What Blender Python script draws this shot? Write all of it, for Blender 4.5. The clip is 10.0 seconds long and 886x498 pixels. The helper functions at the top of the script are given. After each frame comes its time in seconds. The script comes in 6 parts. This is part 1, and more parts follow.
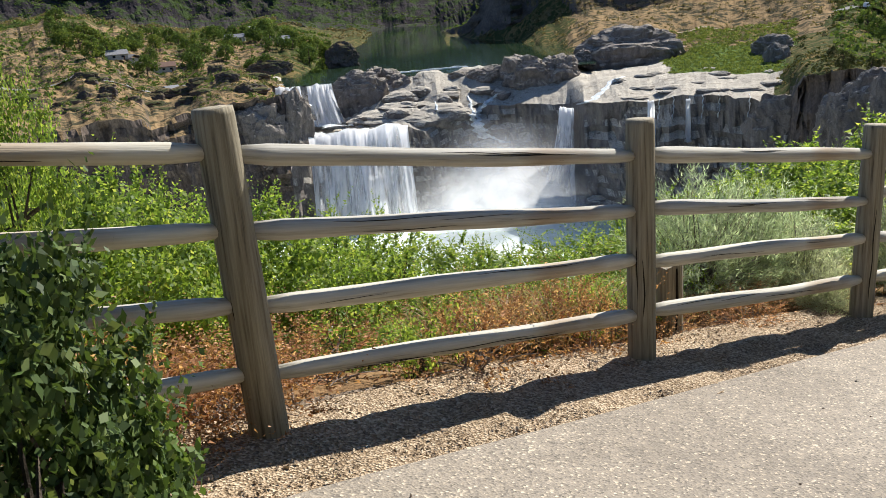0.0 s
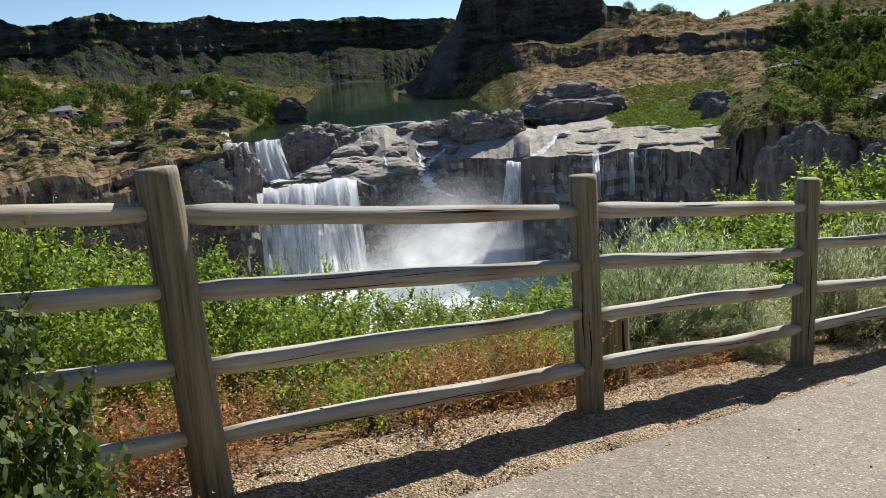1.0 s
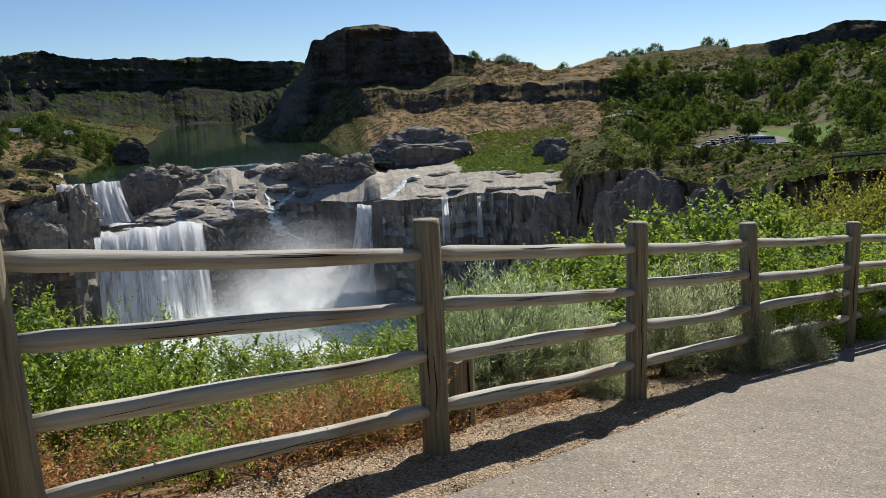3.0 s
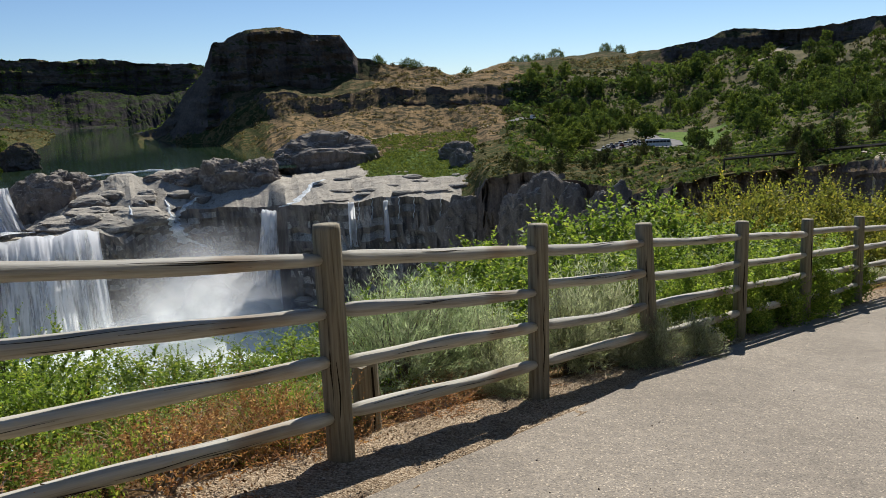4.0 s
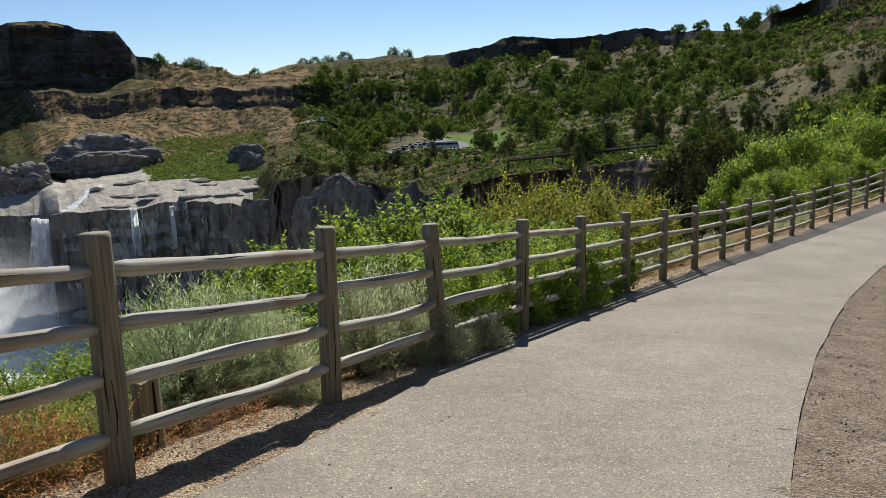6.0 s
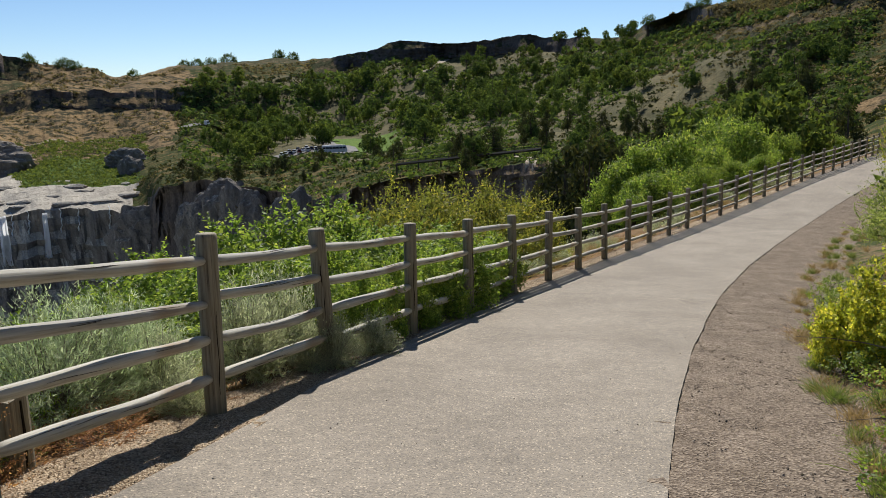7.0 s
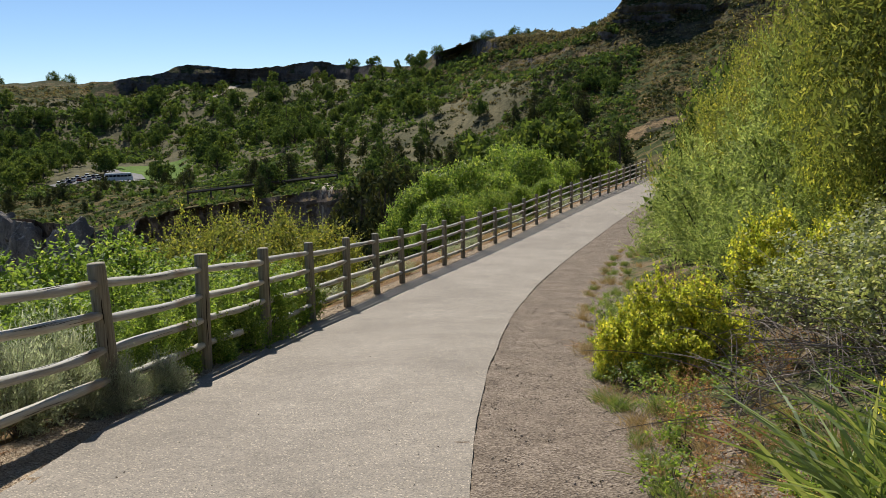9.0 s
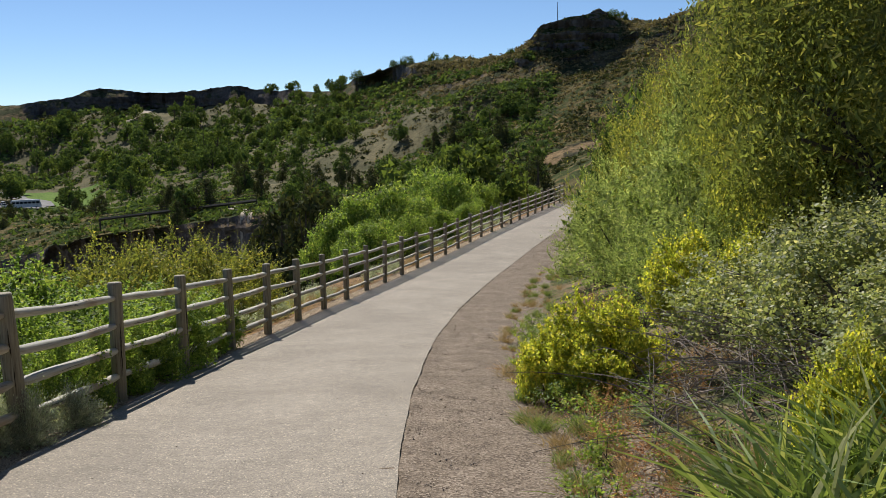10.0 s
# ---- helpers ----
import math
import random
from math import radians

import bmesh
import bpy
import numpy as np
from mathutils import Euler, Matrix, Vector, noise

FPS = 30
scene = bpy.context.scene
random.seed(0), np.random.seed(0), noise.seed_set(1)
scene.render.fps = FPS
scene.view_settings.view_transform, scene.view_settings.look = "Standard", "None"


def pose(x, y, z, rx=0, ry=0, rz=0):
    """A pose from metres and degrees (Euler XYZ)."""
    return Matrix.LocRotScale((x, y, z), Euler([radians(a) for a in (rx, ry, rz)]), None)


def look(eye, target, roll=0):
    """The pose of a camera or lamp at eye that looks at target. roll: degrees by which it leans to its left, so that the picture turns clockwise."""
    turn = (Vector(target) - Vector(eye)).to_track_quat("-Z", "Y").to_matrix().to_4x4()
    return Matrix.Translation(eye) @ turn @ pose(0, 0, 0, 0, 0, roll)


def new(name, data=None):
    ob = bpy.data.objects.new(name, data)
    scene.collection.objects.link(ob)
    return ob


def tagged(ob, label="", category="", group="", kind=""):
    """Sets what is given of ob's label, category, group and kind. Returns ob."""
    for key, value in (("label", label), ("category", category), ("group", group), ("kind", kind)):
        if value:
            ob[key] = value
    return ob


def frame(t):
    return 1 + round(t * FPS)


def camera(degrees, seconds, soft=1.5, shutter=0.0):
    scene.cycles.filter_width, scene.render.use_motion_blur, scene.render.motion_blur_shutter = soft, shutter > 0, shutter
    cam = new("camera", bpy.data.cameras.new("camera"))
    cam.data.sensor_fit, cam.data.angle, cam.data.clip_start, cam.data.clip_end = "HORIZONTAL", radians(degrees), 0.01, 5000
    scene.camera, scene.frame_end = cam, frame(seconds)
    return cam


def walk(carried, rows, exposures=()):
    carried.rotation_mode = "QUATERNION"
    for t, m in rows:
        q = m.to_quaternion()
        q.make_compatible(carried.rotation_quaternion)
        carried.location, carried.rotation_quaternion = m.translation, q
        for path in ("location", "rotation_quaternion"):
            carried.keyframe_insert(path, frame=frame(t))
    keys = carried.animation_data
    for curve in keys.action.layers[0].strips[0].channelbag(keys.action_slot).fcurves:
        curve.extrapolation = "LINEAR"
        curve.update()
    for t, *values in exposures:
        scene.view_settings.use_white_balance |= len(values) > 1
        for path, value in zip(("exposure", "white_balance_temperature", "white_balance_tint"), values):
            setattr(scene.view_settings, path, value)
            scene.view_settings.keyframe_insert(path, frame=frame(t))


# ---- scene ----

# The eye stands 1.7 m over an asphalt path, at a log fence above a canyon.
EYE = 1.7
cam = camera(54.6, 10.0, soft=0.7)
ROWS = [
    (0.0, -0.106, 0.020, -0.015, 73.97, 3.99, 0.62), (0.5, -0.103, 0.026, -0.009, 75.71, 3.80, -1.19),
    (1.0, -0.092, 0.011, 0.001, 77.31, 3.90, -2.80), (1.5, -0.086, 0.010, 0.003, 78.02, 3.55, -4.46),
    (2.0, -0.086, 0.012, 0.004, 78.76, 3.11, -6.63), (2.5, -0.076, 0.002, 0.005, 79.40, 2.72, -9.58),
    (4.0, -0.027, 0.000, 0.002, 79.63, 2.34, -18.88), (4.5, -0.016, -0.006, 0.002, 79.37, 2.15, -22.33),
    (5.0, 0.008, 0.000, -0.003, 79.03, 1.91, -25.83), (6.5, 0.032, -0.015, 0.003, 79.51, 1.40, -36.18),
    (7.0, 0.054, -0.012, -0.001, 79.40, 1.16, -39.97), (7.5, 0.072, -0.003, -0.001, 79.23, 1.04, -43.36),
    (8.0, 0.075, -0.004, -0.001, 79.78, 0.82, -46.39), (8.5, 0.086, 0.000, -0.001, 80.37, 0.50, -49.97),
    (9.0, 0.101, 0.002, 0.000, 80.92, 0.67, -53.44), (9.5, 0.102, 0.004, -0.001, 81.48, 0.68, -56.50),
    (10.0, 0.094, 0.000, -0.001, 82.50, 0.61, -58.70)]
walk(cam, [(t, pose(x, y, EYE + z, rx, ry, rz)) for t, x, y, z, rx, ry, rz in ROWS],
     exposures=[(0.0, 0.88), (0.5, 0.71), (1.0, 0.48), (2.0, 0.28), (5.0, 0.25), (8.0, 0.31), (10.0, 0.34)])

# ---- light: a clear morning, the sun ahead over the canyon ----
SUN_AZ, SUN_EL = 39.0, 44.0
world = bpy.data.worlds.new("sky")
scene.world = world
world.use_nodes = True
wn = world.node_tree.nodes
sky = wn.new("ShaderNodeTexSky")
sky.sky_type, sky.sun_disc = "NISHITA", False
sky.sun_elevation, sky.sun_rotation = radians(SUN_EL), radians(SUN_AZ)
sky.altitude, sky.air_density, sky.dust_density, sky.ozone_density = 1000.0, 0.8, 0.0, 5.0
world.node_tree.links.new(sky.outputs[0], wn["Background"].inputs[0])
wn["Background"].inputs[1].default_value = 0.081
sun = new("sun", bpy.data.lights.new("sun", "SUN"))
sun.data.energy, sun.data.angle, sun.data.color = 4.6, radians(0.5), (1.0, 0.96, 0.89)
sun.matrix_world = look((0, 0, 300), (-math.sin(radians(SUN_AZ)) * 300 / math.tan(radians(SUN_EL)),
                                      -math.cos(radians(SUN_AZ)) * 300 / math.tan(radians(SUN_EL)), 0))


from mathutils.bvhtree import BVHTree


# ---- noise ----
def value_noise(p, seed):
    i = np.floor(p).astype(np.int64)
    f = p - i
    f = f * f * (3 - 2 * f)
    total = np.zeros(len(p))
    for dx in (0, 1):
        for dy in (0, 1):
            for dz in (0, 1):
                h = (i[:, 0] + dx) * 374761393 + (i[:, 1] + dy) * 668265263 + (i[:, 2] + dz) * 2147483647 + seed * 1274126177
                h = (h ^ (h >> 13)) * 1274126177 & 0x7FFFFFFF
                h = (h ^ (h >> 16)) & 0xFFFF
                w = (f[:, 0] if dx else 1 - f[:, 0]) * (f[:, 1] if dy else 1 - f[:, 1]) * (f[:, 2] if dz else 1 - f[:, 2])
                total += w * h / 32767.5
    return total - 1.0


def fbm(p, size, octaves=4, seed=0, gain=0.5):
    p = np.asarray(p, float) / size
    total, amp = np.zeros(len(p)), 1.0
    for k in range(octaves):
        total += amp * value_noise(p * 2 ** k + 17.3 * k, seed + k)
        amp *= gain
    return total


# ---- materials ----
def nodes_of(name):
    m = bpy.data.materials.new(name)
    m.use_nodes = True
    return m, m.node_tree.nodes, m.node_tree.links, m.node_tree.nodes["Principled BSDF"]


def noise_node(n, l, size, detail=5.0, rough=0.6, stretch=None):
    co = n.new("ShaderNodeTexCoord")
    tex = n.new("ShaderNodeTexNoise")
    tex.inputs["Scale"].default_value, tex.inputs["Detail"].default_value, tex.inputs["Roughness"].default_value = 1.0 / size, detail, rough
    if stretch:
        mp = n.new("ShaderNodeMapping")
        mp.inputs["Scale"].default_value = stretch
        l.new(co.outputs["Object"], mp.inputs[0])
        l.new(mp.outputs[0], tex.inputs[0])
    else:
        l.new(co.outputs["Object"], tex.inputs[0])
    return tex.outputs[0]


def ramp(n, l, fac, stops):
    r = n.new("ShaderNodeValToRGB")
    while len(r.color_ramp.elements) < len(stops):
        r.color_ramp.elements.new(0.5)
    for e, (p, c) in zip(r.color_ramp.elements, stops):
        e.position, e.color = p, (*c, 1)
    l.new(fac, r.inputs[0])
    return r.outputs[0]


def mix(n, l, fac, a, b, mode="MIX"):
    m = n.new("ShaderNodeMix")
    m.data_type, m.blend_type = "RGBA", mode
    for sock, v in ((m.inputs[0], fac), (m.inputs[6], a), (m.inputs[7], b)):
        if isinstance(v, (int, float)):
            sock.default_value = v
        elif isinstance(v, tuple):
            sock.default_value = (*v, 1)
        else:
            l.new(v, sock)
    return m.outputs[2]


def bump(n, l, b, height, strength, distance):
    bm_ = n.new("ShaderNodeBump")
    bm_.inputs["Strength"].default_value, bm_.inputs["Distance"].default_value = strength, distance
    l.new(height, bm_.inputs["Height"])
    l.new(bm_.outputs[0], b.inputs["Normal"])


def mottled(name, dark, light, big, fine, rough=0.9, relief=0.01, lo=0.35, hi=0.65):
    """Two scales of mottling between two colours, with fine relief."""
    m, n, l, b = nodes_of(name)
    a = ramp(n, l, noise_node(n, l, big), [(lo, dark), (hi, light)])
    f = noise_node(n, l, fine, 3.0, 0.7)
    g = ramp(n, l, f, [(0.25, (0.55, 0.55, 0.55)), (0.75, (1.35, 1.35, 1.35))])
    l.new(mix(n, l, 1.0, a, g, "MULTIPLY"), b.inputs["Base Color"])
    b.inputs["Roughness"].default_value = rough
    b.inputs["Specular IOR Level"].default_value = 0.05
    bump(n, l, b, f, 0.8, relief)
    return m


def terrain(name, flat_a, flat_b, cover, steep_a, steep_b, size, cover_at=0.52, steep_at=0.62, grain_=(1.0, 1.0, 0.25)):
    """Open ground in two tones with patches of low cover, and bare rock where it is steep."""
    m, n, l, b = nodes_of(name)
    ground = ramp(n, l, noise_node(n, l, size), [(0.38, flat_a), (0.62, flat_b)])
    patch = noise_node(n, l, size * 0.22, 6.0, 0.68)
    ground = mix(n, l, ramp(n, l, patch, [(cover_at - 0.03, (0, 0, 0)), (cover_at + 0.05, (1, 1, 1))]), ground, cover)
    fine = noise_node(n, l, size * 0.035, 4.0, 0.7)
    grain = ramp(n, l, fine, [(0.3, (0.5, 0.5, 0.5)), (0.7, (1.4, 1.4, 1.4))])
    ground = mix(n, l, 1.0, ground, grain, "MULTIPLY")
    streak = noise_node(n, l, size * 0.3, 6.0, 0.7, grain_)
    rock = ramp(n, l, streak, [(0.3, steep_a), (0.68, steep_b)])
    rock = mix(n, l, 0.7, rock, grain, "MULTIPLY")
    geo = n.new("ShaderNodeNewGeometry")
    sep = n.new("ShaderNodeSeparateXYZ")
    l.new(geo.outputs["Normal"], sep.inputs[0])
    add = n.new("ShaderNodeMath")
    add.operation = "MULTIPLY_ADD"
    l.new(patch, add.inputs[0])
    add.inputs[1].default_value = 0.35
    l.new(sep.outputs[2], add.inputs[2])
    steep = ramp(n, l, add.outputs[0], [(steep_at + 0.12, (1, 1, 1)), (steep_at + 0.24, (0, 0, 0))])
    l.new(mix(n, l, steep, ground, rock), b.inputs["Base Color"])
    b.inputs["Roughness"].default_value = 0.95
    b.inputs["Specular IOR Level"].default_value = 0.02
    bump(n, l, b, patch, 1.0, size * 0.05)
    return m


def foliage(name, dark, light, tip=None, through_=0.42, gloss=0.3, warm=(1.45, 1.42, 0.75)):
    """Leaves that vary leaf by leaf and let some light through."""
    dark, light, tip = ((1.7 * k[0] + 0.01, 1.38 * k[1] + 0.005, 1.55 * k[2] + 0.01) if k else k for k in (dark, light, tip))
    m, n, l, b = nodes_of(name)
    geo = n.new("ShaderNodeNewGeometry")
    stops = [(0.0, dark), (0.75, light)] + ([(0.97, tip)] if tip else [])
    col = ramp(n, l, geo.outputs["Random Per Island"], stops)
    patch = ramp(n, l, noise_node(n, l, 0.5, 2.0), [(0.3, (0.75, 0.75, 0.75)), (0.7, (1.2, 1.2, 1.1))])
    col = mix(n, l, 1.0, col, patch, "MULTIPLY")
    l.new(col, b.inputs["Base Color"])
    b.inputs["Roughness"].default_value = 0.55 if gloss > 0.1 else 0.9
    b.inputs["Specular IOR Level"].default_value = gloss
    tr = n.new("ShaderNodeBsdfTranslucent")
    l.new(mix(n, l, 1.0, col, warm, "MULTIPLY"), tr.inputs[0])
    ms = n.new("ShaderNodeMixShader")
    ms.inputs[0].default_value = through_
    l.new(b.outputs[0], ms.inputs[1])
    l.new(tr.outputs[0], ms.inputs[2])
    l.new(ms.outputs[0], n["Material Output"].inputs[0])
    return m


BASALT_A, BASALT_B = (0.075, 0.07, 0.07), (0.21, 0.185, 0.165)
M_SAGE = terrain("sage_slope", (0.20, 0.142, 0.062), (0.115, 0.095, 0.044), (0.05, 0.062, 0.022), BASALT_A, BASALT_B, 30.0, 0.46, 0.3)
M_DRY = terrain("dry_grass_slope", (0.30, 0.205, 0.105), (0.19, 0.135, 0.078), (0.06, 0.056, 0.034), (0.06, 0.05, 0.046), (0.19, 0.15, 0.12), 34.0, 0.51, 0.68)
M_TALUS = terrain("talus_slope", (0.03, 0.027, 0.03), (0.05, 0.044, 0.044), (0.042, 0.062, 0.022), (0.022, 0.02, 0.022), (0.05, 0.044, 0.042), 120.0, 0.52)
M_RIM = terrain("rimrock", (0.13, 0.10, 0.058), (0.17, 0.125, 0.065), (0.055, 0.06, 0.028), (0.05, 0.046, 0.046), (0.165, 0.135, 0.115), 60.0, 0.47, 0.62, (0.3, 0.3, 1.6))
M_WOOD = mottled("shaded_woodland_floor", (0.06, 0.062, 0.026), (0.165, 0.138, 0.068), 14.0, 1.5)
M_LAWN = mottled("park_lawn", (0.085, 0.15, 0.022), (0.13, 0.2, 0.034), 9.0, 0.7)
# darker steep tones: shade on cliff faces turned from the sun, held in colour
M_PALE = terrain("water_worn_rock", (0.50, 0.455, 0.38), (0.37, 0.34, 0.29), (0.2, 0.18, 0.15), (0.105, 0.092, 0.083), (0.27, 0.24, 0.21), 14.0, 0.6, 0.42)
M_GREEN = terrain("reed_meadow", (0.12, 0.17, 0.045), (0.085, 0.13, 0.04), (0.05, 0.08, 0.03), BASALT_A, BASALT_B, 22.0, 0.55)
M_BED = mottled("river_bed", (0.03, 0.035, 0.025), (0.06, 0.06, 0.04), 12.0, 1.0)
M_ASPHALT, n, l, b = nodes_of("worn_asphalt")
a = ramp(n, l, noise_node(n, l, 1.6, 5.0), [(0.35, (0.213, 0.178, 0.136)), (0.65, (0.29, 0.246, 0.192))])
f = noise_node(n, l, 0.012, 2.0, 0.6)
vor = n.new("ShaderNodeTexVoronoi")
vor.inputs["Scale"].default_value = 105.0
l.new(n.new("ShaderNodeTexCoord").outputs["Object"], vor.inputs[0])
one = n.new("ShaderNodeSeparateColor")
l.new(vor.outputs["Color"], one.inputs[0])
chip = ramp(n, l, one.outputs[0], [(0.0, (0.5, 0.5, 0.5)), (0.25, (0.88, 0.88, 0.88)), (0.8, (1.08, 1.07, 1.05)), (0.93, (1.25, 1.24, 1.2)), (0.98, (2.1, 2.05, 1.95))])
a = mix(n, l, 1.0, a, ramp(n, l, noise_node(n, l, 0.12, 3.0, 0.7), [(0.3, (0.86, 0.86, 0.86)), (0.7, (1.12, 1.12, 1.12))]), "MULTIPLY")
l.new(mix(n, l, 1.0, a, chip, "MULTIPLY"), b.inputs["Base Color"])
b.inputs["Roughness"].default_value = 0.85
bump(n, l, b, vor.outputs["Distance"], 0.7, 0.004)
def chippy(name, tones, patch, cell, relief):
    """Loose stone or crumbs: cells in several tones over broad patches."""
    m, n, l, b = nodes_of(name)
    v = n.new("ShaderNodeTexVoronoi")
    v.inputs["Scale"].default_value = 1.0 / cell
    co = n.new("ShaderNodeTexCoord")
    l.new(co.outputs["Object"], v.inputs[0])
    bw = n.new("ShaderNodeSeparateColor")
    l.new(v.outputs["Color"], bw.inputs[0])
    col = ramp(n, l, bw.outputs[0], list(zip((0.0, 0.5, 1.0), tones)))
    col = mix(n, l, 1.0, col, ramp(n, l, noise_node(n, l, patch), [(0.3, (0.75, 0.73, 0.7)), (0.7, (1.2, 1.2, 1.2))]), "MULTIPLY")
    l.new(col, b.inputs["Base Color"])
    b.inputs["Roughness"].default_value = 0.95
    b.inputs["Specular IOR Level"].default_value = 0.2
    bump(n, l, b, v.outputs["Distance"], 1.0, relief)
    return m


M_SOIL = chippy("bare_soil", [(0.11, 0.082, 0.06), (0.2, 0.155, 0.115), (0.33, 0.265, 0.2)], 0.5, 0.016, 0.012)
M_GRAVEL = chippy("tan_gravel", [(0.15, 0.105, 0.065), (0.33, 0.24, 0.15), (0.56, 0.45, 0.32)], 0.4, 0.011, 0.012)
M_LOG, n, l, b = nodes_of("weathered_log")
grain = noise_node(n, l, 0.022, 5.0, 0.65, (0.03, 1.0, 1.0))
info = n.new("ShaderNodeObjectInfo")
wood = ramp(n, l, grain, [(0.27, (0.15, 0.13, 0.1)), (0.42, (0.42, 0.395, 0.34)), (0.72, (0.62, 0.595, 0.535))])
tone = ramp(n, l, info.outputs["Random"], [(0.0, (0.8, 0.8, 0.8)), (1.0, (1.1, 1.08, 1.0))])
knots = ramp(n, l, noise_node(n, l, 0.35, 3.0, 0.5, (0.35, 1.0, 1.0)), [(0.6, (1, 1, 1)), (0.74, (0.6, 0.42, 0.27))])
l.new(mix(n, l, 1.0, mix(n, l, 1.0, wood, tone, "MULTIPLY"), knots, "MULTIPLY"), b.inputs["Base Color"])
b.inputs["Roughness"].default_value = 0.8
bump(n, l, b, grain, 0.6, 0.006)
M_POST, n, l, b = nodes_of("grey_green_post")
grain = noise_node(n, l, 0.018, 5.0, 0.65, (1.0, 1.0, 0.035))
wood = ramp(n, l, grain, [(0.3, (0.06, 0.046, 0.03)), (0.42, (0.2, 0.168, 0.11)), (0.7, (0.36, 0.315, 0.22))])
l.new(wood, b.inputs["Base Color"])
b.inputs["Roughness"].default_value = 0.85
bump(n, l, b, grain, 0.7, 0.006)
M_CRACK = mottled("dark_split", (0.02, 0.016, 0.012), (0.035, 0.028, 0.02), 0.1, 0.01)
M_BARK = mottled("grey_bark", (0.06, 0.05, 0.04), (0.14, 0.115, 0.09), 0.2, 0.02)
M_TWIG = mottled("dead_twig", (0.16, 0.13, 0.11), (0.32, 0.27, 0.23), 0.4, 0.02)
M_RIVER, n, l, b = nodes_of("green_river_water")
l.new(ramp(n, l, noise_node(n, l, 60.0), [(0.3, (0.016, 0.033, 0.018)), (0.7, (0.027, 0.05, 0.024))]), b.inputs["Base Color"])
b.inputs["Specular IOR Level"].default_value = 0.3
b.inputs["Roughness"].default_value = 0.06
bump(n, l, b, noise_node(n, l, 6.0, 2.0), 0.06, 0.1)
M_POOL, n, l, b = nodes_of("milky_pool_water")
l.new(ramp(n, l, noise_node(n, l, 25.0, 6.0), [(0.3, (0.58, 0.67, 0.62)), (0.7, (0.84, 0.88, 0.85))]), b.inputs["Base Color"])
b.inputs["Specular IOR Level"].default_value = 0.1
b.inputs["Roughness"].default_value = 0.7
bump(n, l, b, noise_node(n, l, 3.0, 4.0), 0.5, 0.5)
L_SHRUB = foliage("fresh_green_leaf", (0.06, 0.13, 0.022), (0.15, 0.26, 0.045), (0.25, 0.34, 0.08), 0.55)
L_LIME = foliage("yellow_green_leaf", (0.11, 0.18, 0.022), (0.29, 0.365, 0.045), (0.45, 0.48, 0.08), 0.52)
L_DARK = foliage("dark_green_leaf", (0.018, 0.044, 0.01), (0.05, 0.105, 0.02), (0.12, 0.19, 0.06), 0.3, 0.2)
L_SAGE = foliage("silver_sage_leaf", (0.19, 0.25, 0.16), (0.30, 0.375, 0.25), (0.39, 0.45, 0.33), 0.5, 0.05, (1.2, 1.3, 0.9))
L_DRY = foliage("rust_brown_leaf", (0.10, 0.066, 0.032), (0.24, 0.155, 0.075), (0.46, 0.37, 0.23), 0.45, 0.1)
L_STRAW = foliage("straw_blade", (0.15, 0.135, 0.065), (0.26, 0.23, 0.115), (0.33, 0.3, 0.18), 0.3)
L_GRASS = foliage("green_blade", (0.06, 0.12, 0.025), (0.13, 0.21, 0.05), (0.22, 0.28, 0.1), 0.35)
L_OLIVE = foliage("olive_leaf", (0.075, 0.115, 0.024), (0.155, 0.205, 0.042), (0.27, 0.29, 0.06), 0.5, 0.12)
L_JUNIPER = foliage("juniper_spray", (0.022, 0.036, 0.012), (0.05, 0.074, 0.022), (0.085, 0.10, 0.03), 0.15, 0.03)
L_TREE = foliage("cottonwood_leaf", (0.026, 0.058, 0.013), (0.066, 0.125, 0.026), (0.10, 0.165, 0.038), 0.3, 0.03)


# ---- mesh helpers ----
def mesh_of(name, verts, faces, mats, index=None, smooth=False):
    """A mesh from arrays: faces is (n, 3) or (n, 4)."""
    me = bpy.data.meshes.new(name)
    verts, faces = np.asarray(verts, np.float32), np.asarray(faces, np.int32)
    k = faces.shape[1]
    me.vertices.add(len(verts))
    me.vertices.foreach_set("co", verts.ravel())
    me.loops.add(faces.size)
    me.loops.foreach_set("vertex_index", faces.ravel())
    me.polygons.add(len(faces))
    me.polygons.foreach_set("loop_start", np.arange(0, faces.size, k, dtype=np.int32))
    me.polygons.foreach_set("loop_total", np.full(len(faces), k, np.int32))
    for m in mats:
        me.materials.append(m)
    if index is not None:
        me.polygons.foreach_set("material_index", np.asarray(index, np.int32))
    me.polygons.foreach_set("use_smooth", np.full(len(faces), smooth))
    me.update(calc_edges=True)
    me.validate()
    return me


def grid_faces(rows, cols, closed=False):
    c = cols if closed else cols - 1
    i, j = np.meshgrid(np.arange(rows - 1), np.arange(c), indexing="ij")
    j2 = (j + 1) % cols
    return np.stack([i * cols + j, i * cols + j2, (i + 1) * cols + j2, (i + 1) * cols + j], -1).reshape(-1, 4)


def empty(name):
    ob = new(name)
    ob.empty_display_size = 0.2
    return ob


def part(name, mesh, parent, label=""):
    ob = new(name, mesh)
    ob.parent = parent
    return tagged(ob, label) if label else ob


